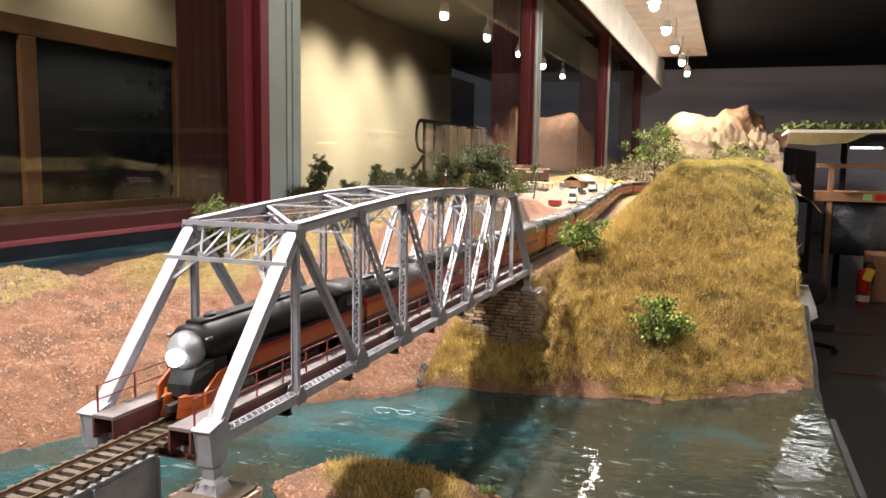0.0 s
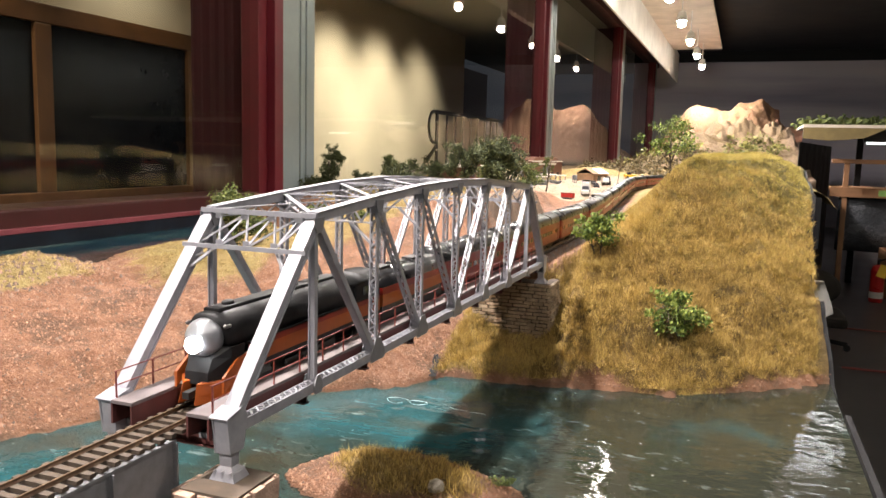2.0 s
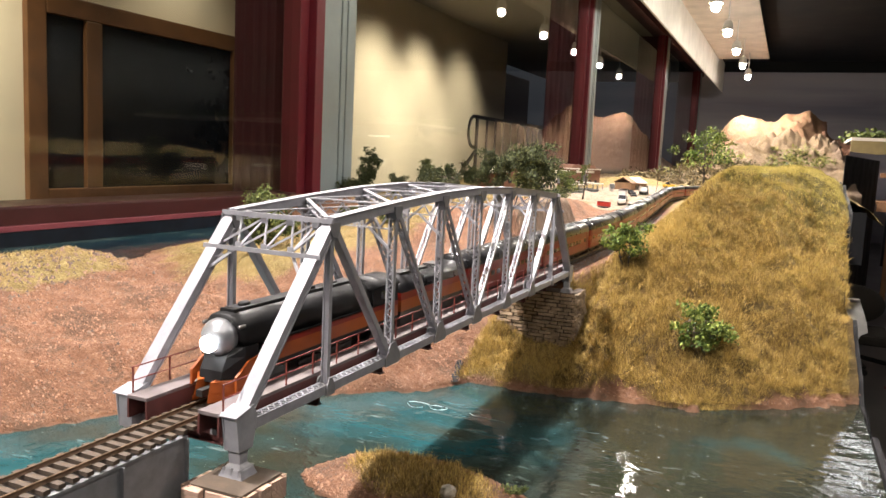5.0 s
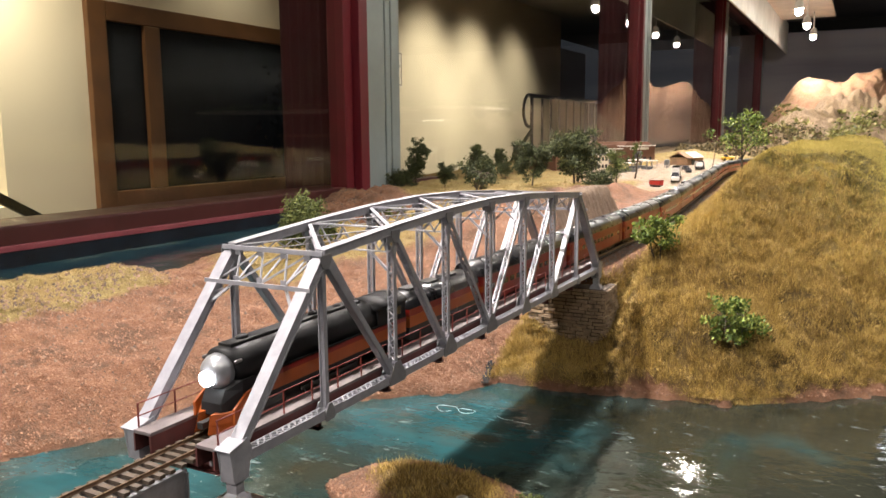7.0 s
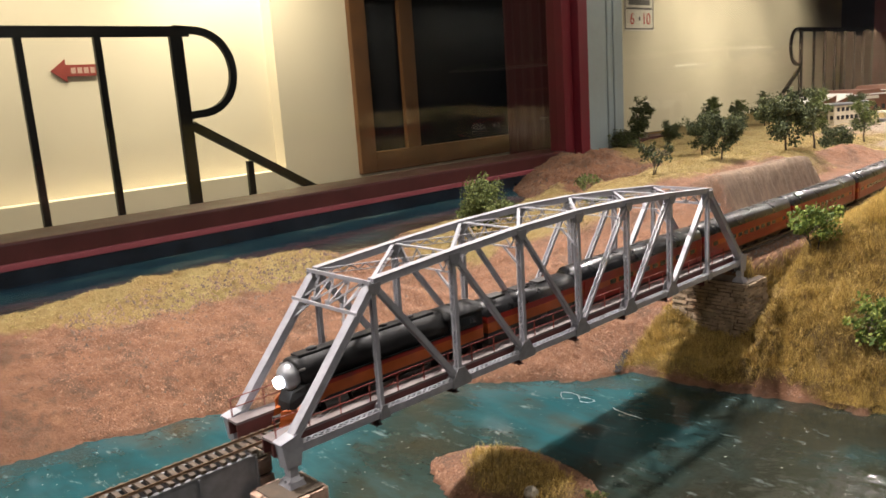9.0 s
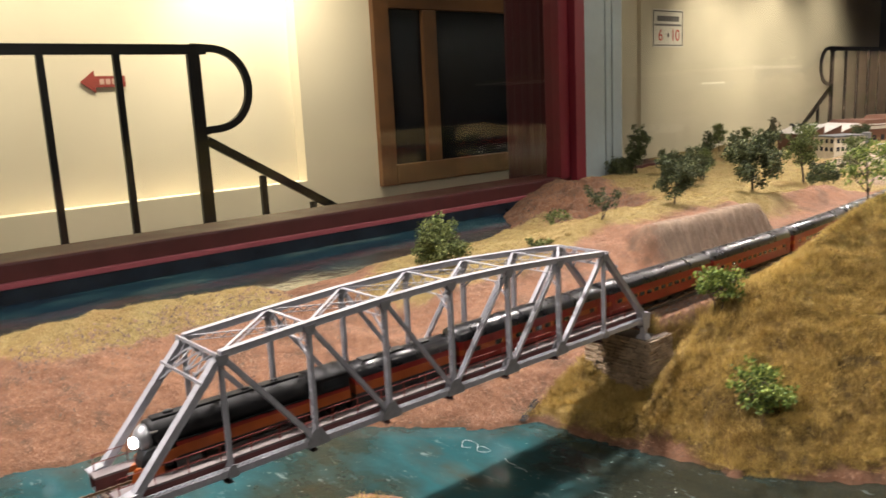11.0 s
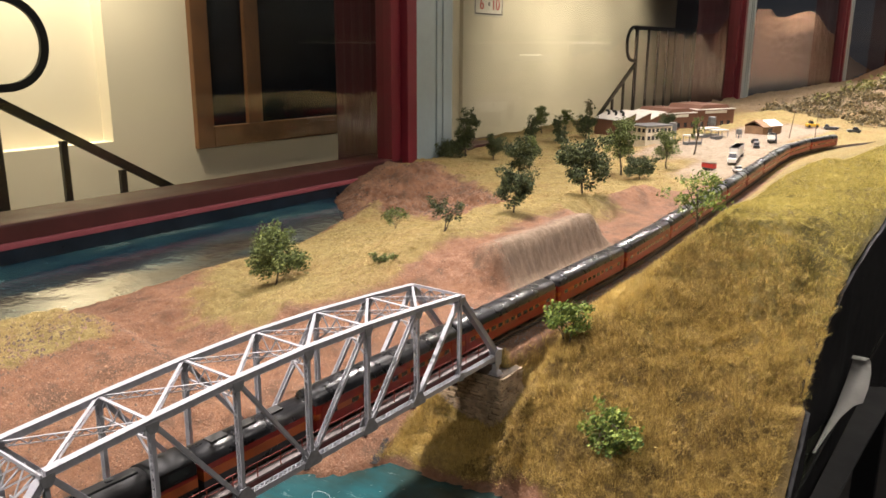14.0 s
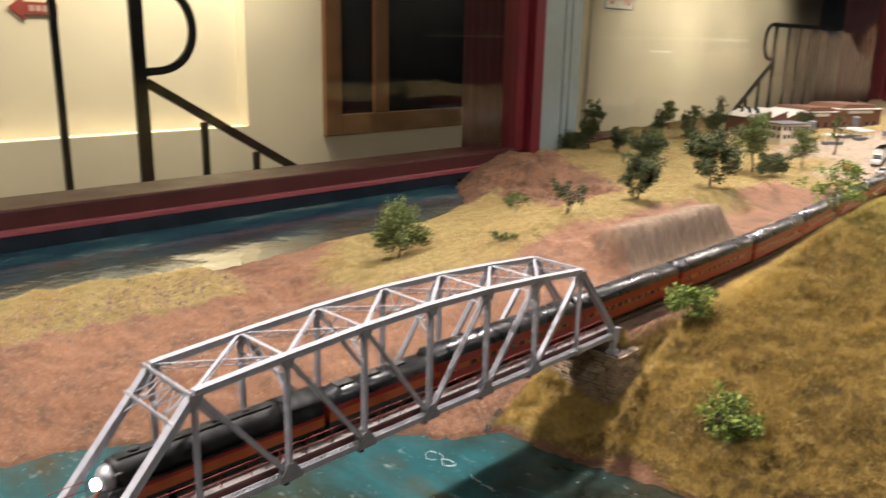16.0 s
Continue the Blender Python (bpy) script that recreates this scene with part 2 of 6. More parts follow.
def signed(x, y, ring):
    """Distance to a closed line, positive inside."""
    best, inside = np.full(x.shape, 1e9), np.zeros(x.shape, bool)
    for (ax, ay), (bx, by) in zip(ring, ring[1:] + ring[:1]):
        dx, dy = bx - ax, by - ay
        t = np.clip(((x - ax) * dx + (y - ay) * dy) / (dx * dx + dy * dy), 0, 1)
        best = np.minimum(best, np.hypot(x - ax - t * dx, y - ay - t * dy))
        if ay != by:
            inside ^= ((ay > y) != (by > y)) & (x < ax + (y - ay) * dx / dy)
    return np.where(inside, best, -best)


def ripple(x, y, size, seed=0):
    """Cheap uneven relief: a sum of skewed waves, about -1 to 1."""
    z = np.zeros(x.shape)
    for k in range(1, 6):
        a, f = 1.9 * k + seed, 2 ** (k * 0.8) / size
        z += np.sin(f * (x * math.cos(a) + y * math.sin(a)) + 2.1 * np.sin(f * 0.6 * (y * math.cos(a) - x * math.sin(a)) + k + seed)) / k ** 1.1
    return z / 2.2


def track_x(y):
    """The line of the track beyond the bridge."""
    y = np.asarray(y, float)
    return -0.0425 * (np.hypot(y - 1.25, 0.16) + y - 1.25) + 0.25 * np.clip(y - 2.9, 0, 0.9) ** 2 + 0.45 * np.clip(y - 3.8, 0, None)


def knoll_at(x, y, wander):
    """The grassed shelf between the two arms of the river."""
    front = np.interp(y, [-0.5, 0.02, 0.12, 0.3, 0.47], [0.68, 0.66, 0.60, 0.56, 0.52])
    return smooth(-x + wander - front, -0.008, 0.012) * (1 - smooth(y + wander - 0.12 * np.clip(-x - 0.5, 0, 0.4), 0.455, 0.49))


def height(x, y):
    d = signed(x, y, SHORE)
    wob = d + 0.012 * ripple(x, y, 0.05) + 0.005 * ripple(x, y, 0.012, 3)
    tx = track_x(y)
    # flats and meadows behind the river
    left = -0.042 + 0.105 * smooth(y, 0.55, 1.12) * (1 - smooth(y, 1.4, 2.3)) * smooth(x, -0.72, -0.28) - 0.012 * smooth(-x, 0.7, 1.2) + 0.028 * smooth(y, 2.85, 3.4)
    left = left + 0.02 * smooth(y, 3.4, 4.4) - 0.022 * bump(x, y, -0.57, 0.86, 0.13, 0.14)
    left = left + 0.026 * bump(x, y, -0.66, 0.26, 0.16, 0.22) + 0.034 * bump(x, y, -0.53, 0.46, 0.085, 0.065) - 0.018 * bump(x, y, -0.455, 0.43, 0.03, 0.035)
    left = left - 0.026 * bump(x, y, -0.36, 0.57, 0.10, 0.10) + 0.008 * ripple(x, y, 0.09, 1) + 0.006 * ripple(x, y, 0.030, 21) * (0.6 + np.clip(ripple(x, y, 0.12, 22), 0, 1))
    left = left + (0.015 + 0.003 * ripple(x, y, 0.02, 31)) * knoll_at(x, y, 0.014 * ripple(x, y, 0.05, 30))
    left = left - 0.24 * np.clip(-0.66 - x, 0, None) * (1 - smooth(y, 0.75, 1.05)) + 0.010 * bump(x, y, -0.6, 0.16, 0.06, 0.2)
    left = left - 0.058 * bump(x, y, -0.58, 0.60, 0.15, 0.085)
    left = left - 0.045 * smooth(-x, 0.55, 1.05) * smooth(y, 0.9, 1.3) * (1 - smooth(y, 1.8, 2.2))
    rugged = bump(x, y, -1.34, 2.1, 0.28, 0.22) + bump(x, y, -0.92, 1.84, 0.26, 0.2) + 0.5 * bump(x, y, -0.62, 1.6, 0.1, 0.1)
    left = left + 0.03 * bump(x, y, -1.36, 2.2, 0.17, 0.12) - 0.022 * bump(x, y, -0.95, 1.88, 0.2, 0.12) + rugged * (0.042 * ripple(x, y, 0.10, 23) + 0.020 * ripple(x, y, 0.035, 24))
    ramp = np.minimum(0.55 * np.clip(wob, 0, None), 0.02 + 0.33 * np.clip(wob, 0, None))
    land = np.minimum(left, WATER + 0.004 + ramp)
    land = land + (0.0045 * ripple(x, y, 0.05, 33) + 0.0022 * ripple(x, y, 0.021, 34)) * smooth(wob, 0.015, 0.05) * smooth(-x, 0.07, 0.12)
    # the clay cutting beside the track, with a scored face
    flat = smooth(x + 0.10 * smooth(y, 1.36, 1.48) * (1 - smooth(y, 2.3, 2.6)), -0.20, -0.11) * smooth(y, 0.74, 0.86)
    land = land * (1 - flat) + (RAIL - 0.008) * flat
    back = -0.098 - x + 0.003 * ripple(x, y, 0.05, 6) - 0.004 * np.abs(np.sin(y * 96 + 1.5 * np.sin(y * 41))) ** 0.5 - 0.003 * np.abs(np.sin(y * 231 + 2 * np.sin(y * 67))) ** 0.4
    top = 0.070 - 0.008 * smooth(y, 1.25, 1.44) + 0.003 * ripple(x, y, 0.06, 14)
    span = smooth(y - 0.3 * np.clip(back - 0.03, 0, 0.1), 0.93, 0.985) * (1 - smooth(y, 1.35, 1.43))
    cut = RAIL - 0.008 + (top - RAIL + 0.008) * smooth(back, 0, 0.042) * span
    behind = smooth(back, 0.05, 0.17)
    raised = np.where(back > 0, np.maximum(land, cut * (1 - behind) + (land - 0.02) * behind), land)
    land = land + (raised - land) * smooth(y, 0.86, 0.96) * (1 - smooth(y, 1.40, 1.47))
    rubble = bump(x, y, -0.17, 0.93, 0.07, 0.09)
    land = land + 0.012 * rubble + 0.006 * rubble * ripple(x, y, 0.03, 15)
    land = land + 0.036 * bump(x, y, -0.27, 1.98, 0.055, 0.16, 0.1) * (1 + 0.3 * ripple(x, y, 0.06, 16))
    # the grassy hill on the other side
    crest = 0.138 * smooth(y, 0.55, 1.12) - 0.008 * smooth(y, 1.3, 1.6) + 0.026 * bump(x, y, 0.32, 2.25, 0.13, 0.3) - 0.012 * smooth(y, 2.5, 3.2) - 0.10 * smooth(y, 4.6, 6.5)
    crest = crest + (0.010 * ripple(x, y, 0.16, 5) + 0.0045 * ripple(x, y, 0.05, 25)) * smooth(y, 0.6, 0.8)
    crest = crest + 0.006 * bump(x, y, 0.26, 1.22, 0.10, 0.12) - 0.022 * bump(x, y, 0.345, 1.03, 0.025, 0.10, 0.25) - 0.024 * bump(x, y, 0.14, 1.55, 0.10, 0.13)
    crest = crest + 0.012 * bump(x, y, 0.24, 1.85, 0.14, 0.13) - 0.02 * bump(x, y, 0.12, 2.12, 0.12, 0.13) - 0.016 * bump(x, y, 0.14, 0.86, 0.03, 0.07, -0.3)
    hill = 0.004 + crest * smooth(x - tx, 0.035, 0.225 + 0.25 * smooth(y, 1.6, 2.6)) - 0.066 * (1 - 0.85 * smooth(y, 1.08, 1.5)) * np.clip((x - 0.325) / 0.08, 0, 1.3) ** 1.5 * smooth(y, 0.8, 1.0) * (1 - smooth(y, 2.4, 3.2))
    bank = WATER + 0.006 + 0.012 * smooth(wob, 0, 0.02) + (0.85 * np.clip(wob - 0.012, 0, 0.06) + 0.66 * np.clip(wob - 0.072, 0, None)) * (0.35 + 0.65 * smooth(x, 0.045, 0.10)) + 0.011 * ripple(x, y, 0.045, 2) * smooth(wob, 0, 0.06) + 0.004 * ripple(x, y, 0.018, 26) * smooth(wob, 0.01, 0.04)
    hill = np.minimum(hill, bank)
    near = 1 - smooth(y, 0.70, 0.73)
    s = smooth(x - tx + 0.045 * near, -0.005, 0.02 - 0.005 * near)
    land = land * (1 - s) + hill * s
    # the trackbed
    bed = (1 - smooth(np.abs(x - tx), 0.034, 0.06)) * smooth(y, 0.715, 0.73)
    land = land * (1 - bed) + (RAIL - 0.0085) * bed
    land = np.where(wob > 0, np.maximum(land, WATER + 0.002), WATER - 0.03 * smooth(-wob, 0, 0.05))
    # the islet in the river
    isle = 0.034 * np.clip(1 - ((x - 0.034 + 0.15 * (y - 0.25)) / 0.108) ** 2 - ((y - 0.248) / 0.066) ** 2 + 0.16 * ripple(x, y, 0.03, 4), -1, 1)
    land = np.where(isle > 0, np.maximum(land, WATER + np.clip(isle, 0, None) ** 0.75 * 0.3 * 0.9), land)
    # rocky hills and the red mountains at the far end
    rough = 1 + 0.26 * ripple(x, y, 0.30, 7) + 0.20 * ripple(x, y, 0.11, 8) + 0.07 * ripple(x, y, 0.045, 18)
    hills = 0.26 * bump(x, y, 0.45, 7.6, 0.5, 1.0) + 0.24 * bump(x, y, -0.15, 7.2, 0.35, 0.8) + 0.50 * bump(x, y, 0.05, 10.2, 0.42, 0.9) + 0.42 * bump(x, y, 0.75, 9.8, 0.5, 1.0)
    reds = 0.90 * bump(x, y, -0.55, 14.3, 0.6, 1.2) + 0.94 * bump(x, y, 0.42, 14.3, 0.55, 1.2) + 0.80 * bump(x, y, 1.4, 14.5, 0.6, 1.2)
    knobs = 0.05 * bump(x, y, -0.62, 4.75, 0.22, 0.3) + 0.09 * bump(x, y, -0.3, 6.0, 0.35, 0.5)
    land = land + smooth(y, 4.2, 5.6) * hills * rough + smooth(y, 10.5, 13.0) * reds * (1 + 0.10 * ripple(x, y, 0.5, 9) + 0.06 * ripple(x, y, 0.16, 19)) + knobs + 0.02 * smooth(y, 4.4, 5.4) * ripple(x, y, 0.12, 10)
    return land


def ground_at(x, y):
    return float(height(np.array([float(x)]), np.array([float(y)]))[0])


def sheet(xs, ys):
    x, y = np.meshgrid(xs, ys)
    x = np.where((x > 0.3) & (y < 4.4), 0.3 + (x - 0.3) * (edge(y) - 0.3) / (EDGE_X - 0.3), x)
    x = np.where(y >= 7.0, -1.5 + (x + 1.5) * (2.28 + 0.055 * (y - 7.0)) / 2.85, x)
    z = height(x, y)
    n, m = len(xs), len(ys)
    i = (np.arange(m - 1)[:, None] * n + np.arange(n - 1)[None, :]).ravel()
    return np.stack([x.ravel(), y.ravel(), z.ravel()], 1), np.stack([i, i + 1, i + n + 1, i + n], 1)


def cover(x, y, z):
    """How much the ground is grassed (1) or bare earth (0), and how green."""
    d = signed(x, y, SHORE)
    tx = track_x(y)
    n = 0.5 * ripple(x, y, 0.06, 11) + 0.3 * ripple(x, y, 0.017, 12)
    right = smooth(x - tx + 0.104 * (1 - smooth(y, 0.70, 0.74)), 0.036, 0.05) * smooth(d + 0.014 * n, 0.0, 0.010)
    meadow = smooth(y + 0.07 * n - np.interp(x, [-1.168, -0.789, -0.597, -0.425, -0.346, -0.265], [1.288, 0.834, 0.653, 0.679, 0.76, 0.88]), -0.03, 0.04) * (1 - smooth(x + 0.03 * n, -0.27, -0.21) * (1 - smooth(y, 2.4, 2.7)))
    knoll = knoll_at(x, y, 0.03 * n)
    red = smooth(bump(x, y, -1.42, 2.15, 0.24, 0.2) + bump(x, y, -1.1, 1.98, 0.22, 0.19) + bump(x, y, -0.82, 1.78, 0.2, 0.18) + bump(x, y, -0.62, 1.6, 0.11, 0.10) + bump(x, y, -0.19, 0.95, 0.11, 0.14) + bump(x, y, -0.26, 1.95, 0.10, 0.2) + 0.2 * n, 0.3, 0.5)
    road = smooth(x - tx + 0.02 * n, -0.36, -0.30) * smooth(y, 2.55, 2.8) * (1 - smooth(x - tx, -0.12, -0.09)) * (1 - smooth(y, 3.6, 3.8))
    road = np.maximum(road, smooth(y, 2.95, 3.2) * (1 - smooth(y, 4.3, 4.5)) * (1 - smooth(np.abs(x + 0.55 - 0.16 * (y - 3.4)), 0.15, 0.22)))
    strip = smooth(y, 2.85, 3.15) * (1 - smooth(np.abs(x - tx + 0.085), 0.04, 0.06))
    road = np.clip(road - strip, 0, 1)
    left = np.clip(meadow * smooth(d + 0.03 * n, 0.05, 0.10) + knoll * smooth(d + 0.02 * n, 0.0, 0.03), 0, 1) * (1 - red) * (1 - road)
    isle = smooth(z, WATER + 0.012 + 0.004 * n, WATER + 0.02) * ((y < 0.33) & (x > -0.12))
    grass = np.where(x - tx > np.where(y < 0.72, -0.07, 0.03), right, np.maximum(left, isle))
    grass = np.where((y < 0.33) & (x > -0.12), isle, grass) * (1 - smooth(y, 4.6, 5.6) * (0.75 + 0.25 * n))
    green = np.clip(smooth(x - tx, 0.05, 0.1) * (0.12 + 0.88 * smooth(y + 0.1 * n, 0.88, 1.15)) * (1 - 0.8 * smooth(y, 2.2, 3.0)), 0, 1)
    red = smooth(y, 11.0, 12.5)
    tan = smooth(y, 4.6, 5.8) * (1 - red)
    brown = np.clip(smooth(x - tx, 0.04, 0.06) * (1 - smooth(y + 0.12 * n, 0.85, 1.0)) + isle * 0.5, 0, 1)
    clay = smooth(-0.085 - x, 0, 0.01) * (1 - smooth(-0.10 - x, 0.05, 0.10)) * smooth(y, 0.95, 1.0) * (1 - smooth(y, 1.38, 1.44))
    return np.clip(grass, 0, 1), green, np.clip(road, 0, 1), red, tan, brown, clay


def ground_material():
    n = Nodes("scenic_ground")
    grass, green, road = n.attr("grass"), n.attr("green"), n.attr("road")
    big, mid, fine = n.noise(9, 5), n.noise(60, 6, 0.7), n.noise(420, 4, 0.7)
    earth = n.ramp(mid, (0.25, (0.115, 0.048, 0.024)), (0.5, (0.225, 0.104, 0.054)), (0.75, (0.32, 0.165, 0.090)))
    earth = n.mix(n.grey(fine, 0.35, 0.65, 0, 0.5), earth, (0.16, 0.085, 0.05))
    earth = n.mix(n.grey(big, 0.5, 0.7, 0, 0.35), earth, (0.34, 0.17, 0.088))
    earth = n.mix(n.grey(n.noise(26, 5, 0.7), 0.53, 0.64, 0, 0.65), earth, (0.10, 0.060, 0.038))
    earth = n.mix(n.grey(n.noise(15, 7, 0.78), 0.50, 0.62, 0, 0.7), earth, (0.085, 0.048, 0.028))
    straw = n.ramp(mid, (0.25, (0.16, 0.11, 0.035)), (0.55, (0.32, 0.245, 0.09)), (0.8, (0.44, 0.35, 0.15)))
    olive = n.ramp(mid, (0.25, (0.07, 0.055, 0.013)), (0.55, (0.14, 0.112, 0.030)), (0.8, (0.22, 0.175, 0.05)))
    brown = n.ramp(mid, (0.25, (0.060, 0.036, 0.011)), (0.55, (0.12, 0.077, 0.024)), (0.8, (0.20, 0.135, 0.042)))
    straw = n.mix(n.attr("brown"), straw, brown)
    turf = n.mix(green, straw, olive)
    turf = n.mix(n.grey(n.noise(7, 4, 0.6), 0.45, 0.65, 0, 0.5), turf, n.mix(green, (0.30, 0.17, 0.06), (0.13, 0.115, 0.022)))
    turf = n.mix(n.grey(fine, 0.35, 0.7, 0, 0.4), turf, (0.12, 0.08, 0.02))
    red = n.ramp(mid, (0.3, (0.17, 0.075, 0.042)), (0.7, (0.30, 0.155, 0.095)))
    earth = n.mix(n.attr("red"), earth, red)
    earth = n.mix(n.attr("clay"), earth, n.ramp(n.noise(90, 5, 0.7, (1, 1, 0.12)), (0.3, (0.15, 0.10, 0.065)), (0.7, (0.31, 0.225, 0.155))))
    earth = n.mix(n.attr("tan"), earth, n.ramp(mid, (0.3, (0.13, 0.085, 0.055)), (0.7, (0.30, 0.21, 0.14))))
    c = n.mix(grass, earth, turf)
    c = n.mix(road, c, n.ramp(mid, (0.3, (0.24, 0.18, 0.12)), (0.7, (0.38, 0.31, 0.23))))
    relief = n.mix(0.5, fine, mid)
    n.set(c, 0.95, 0, relief, 1.0, 0.012)
    return n.m


GROUND = ground_material()


def ground_object(name, xs, ys, label):
    verts, faces = sheet(xs, ys)
    me = bpy.data.meshes.new(name)
    me.from_pydata(verts.tolist(), [], faces.tolist())
    me.shade_smooth()
    for key, values in zip(("grass", "green", "road", "red", "tan", "brown", "clay"), cover(verts[:, 0], verts[:, 1], verts[:, 2])):
        me.attributes.new(key, "FLOAT", "POINT").data.foreach_set("value", values.astype(np.float32))
    me.materials.append(GROUND)
    return tagged(new(name, me), label, "ground", kind="structure")


ground_object("ground", np.linspace(-1.66, EDGE_X, 400), np.linspace(-0.7, 2.0, 520), "red earth and dry grass model landscape with a river bed")
ground_object("ground_far", np.linspace(-1.62, EDGE_X, 150), np.linspace(2.0, 4.4, 200), "straw-coloured model meadow with bare earth")
ground_object("ground_hills", np.linspace(-1.5, 0.78, 150), np.linspace(4.4, 7.0, 190), "tan rocky model hills with dry scrub")
ground_object("ground_mountain", np.linspace(-1.5, 1.35, 190), np.linspace(7.0, 16.8, 300), "red and tan model mountains at the hall's far end")


def water_material():
    n = Nodes("painted_resin_water")
    sep = n.t.nodes.new("ShaderNodeSeparateXYZ")
    n.link(n.co, sep.inputs[0])
    big, mid = n.noise(3.0, 5, 0.6, (1, 1.5, 1)), n.noise(11, 5, 0.65, (1, 2.0, 1))
    c = n.ramp(big, (0.30, (0.032, 0.028, 0.016)), (0.44, (0.018, 0.030, 0.026)), (0.56, (0.014, 0.058, 0.066)), (0.70, (0.040, 0.034, 0.020)))
    c = n.mix(n.grey(mid, 0.48, 0.75, 0, 0.45), c, (0.034, 0.088, 0.094))
    # the channel under the windows is painted navy with pale strokes, brown on the shallow side
    shoal = n.ramp(n.noise(7, 5, 0.6, (1, 0.45, 1)), (0.32, (0.030, 0.026, 0.019)), (0.46, (0.060, 0.052, 0.038)), (0.58, (0.034, 0.050, 0.048)), (0.72, (0.16, 0.165, 0.145)))
    navy = n.ramp(n.noise(8, 5, 0.65, (1, 0.35, 1)), (0.36, (0.009, 0.019, 0.034)), (0.50, (0.014, 0.046, 0.066)), (0.58, (0.028, 0.078, 0.088)), (0.72, (0.12, 0.165, 0.16)))
    warp = n.t.nodes.new("ShaderNodeMath")
    warp.operation = "MULTIPLY_ADD"
    n.link(n.noise(4, 4), warp.inputs[0])
    warp.inputs[1].default_value = 0.5
    n.link(sep.outputs[0], warp.inputs[2])
    channel = n.mix(n.grey(warp.outputs[0], -1.10, -0.88), navy, shoal)
    c = n.mix(n.grey(warp.outputs[0], -0.62, -0.50), channel, c)
    # dark reflection of hill and ceiling, painted into the colour on the hill's side
    dark_reflection = n.ramp(n.noise(5, 5, 0.6), (0.35, (0.012, 0.013, 0.009)), (0.6, (0.022, 0.024, 0.017)), (0.75, (0.016, 0.045, 0.046)))
    c = n.mix(n.grey(warp.outputs[0], 0.26, 0.40), c, dark_reflection)
    c = n.mix(n.grey(n.noise(26, 5, 0.75, (1, 2.5, 1)), 0.61, 0.72, 0, 0.35), c, (0.28, 0.34, 0.33))
    c = n.mix(n.grey(n.noise(170, 2), 0.72, 0.76, 0, 0.5), c, (0.5, 0.5, 0.45))
    n.out.inputs["IOR"].default_value = 1.30
    return n.set(c, n.grey(n.noise(6, 4), 0.3, 0.7, 0.02, 0.10), 0, n.mix(0.22, n.noise(14, 3, 0.5), n.noise(42, 3, 0.5, (1, 1.6, 1))), 0.36, 0.006)


WATERMAT = water_material()
s = Shape()
s.box((-1.7, -0.9, WATER - 0.012), (EDGE_X - 0.001, 2.6, WATER))
solid("water", s, WATERMAT, "glossy painted resin river, teal and brown", "water", "structure")

# white brush strokes on the resin
FOAM = paint("white_brush_stroke", (0.62, 0.66, 0.65), 0.5, 0, 90, 0.4)
strokes = [((-0.068, 0.462), 0.012, 0.010, 0.3, 5.9), ((-0.043, 0.464), 0.010, 0.007, 1.2, 7.3), ((0.010, 0.466), 0.014, 0.005, 3.0, 5.4), ((0.030, 0.456), 0.010, 0.004, 0.4, 2.6)]
for (cx, cy), rx, ry, a0, a1 in strokes:
    s = Shape()
    pts = [(cx + rx * math.cos(a) + 0.3 * ry * math.sin(2 * a), cy + ry * math.sin(a), WATER + 0.0008) for a in sweep(22, a0, a1)]
    s.tube(pts, [0.00012 + 0.00022 * abs(math.sin(k * 0.7)) for k in range(22)], 5)
    solid("ripple_stroke", s, FOAM, "thin white painted ripple on the water", "paint stroke", "structure", smooth=True)

# the layout's black front edge and base
s = Shape()
prof = sorted(sweep(160, 0.62, 4.4) + sweep(16, 0.87, 0.92))
ex = edge(np.array(prof))
zs = height(ex, np.array(prof))
top = [(x, y, z) for x, y, z in zip(ex, prof, zs)]
s.loft([[(x, y, z - 0.003), (x + 0.006, y, z - 0.002 + 0.0015 * math.sin(y * 230) * math.sin(y * 71)), (x + 0.006, y, -0.32), (x, y, -0.32)] for x, y, z in top])
s.box((EDGE_X, -0.9, -0.32), (EDGE_X + 0.006, 0.62, WATER + 0.004))
solid("fascia", s, BLACK, "black painted hardboard front edge of the layout", "fascia", "structure")
s = Shape()
s.box((-1.7, -0.9, -0.34), (EDGE_X, 4.4, -0.30))
for y in (-0.8, 1.0, 2.6, 4.3, 6.8, 10.0, 13.5, 16.6):
    for x in (-1.45, 0.28):
        s.box((x, y, -1.2), (x + 0.07, y + 0.07, -0.34))
s.box((-1.5, 4.4, -0.34), (0.70, 7.0, -0.06))
s.box((-1.4, 7.0, -0.34), (0.72, 16.8, -0.06))
solid("layout_base", s, BLACK, "black benchwork under the model landscape", "benchwork", "structure")

# ---- the hall ----
HALL = Matrix.Translation((-1.47, 2.442, 0))  # x: out of the window wall, y: along it
FLOOR, CEILING, SPAN = -1.2, 2.25, 4.55


def hall_box(name, lo, hi, material, label, category="wall", kind="structure", bevel=0.0):
    s = Shape().box(lo, hi)
    return solid(name, s, material, label, category, kind, bevel=bevel, at=HALL)


hall_box("floor", (-9, -9, FLOOR - 0.1), (9, 24, FLOOR), FLOORMAT, "dark sealed concrete floor of the hall", "floor")
hall_box("ceiling", (0.1, -9, CEILING), (9, 24, CEILING + 0.1), CEIL, "black ceiling over the layout", "ceiling")
hall_box("ceiling_public", (-6, -9, 2.75), (0.1, 24, 2.85), GREYCEIL, "plain shaded plaster ceiling of the public aisle", "ceiling")
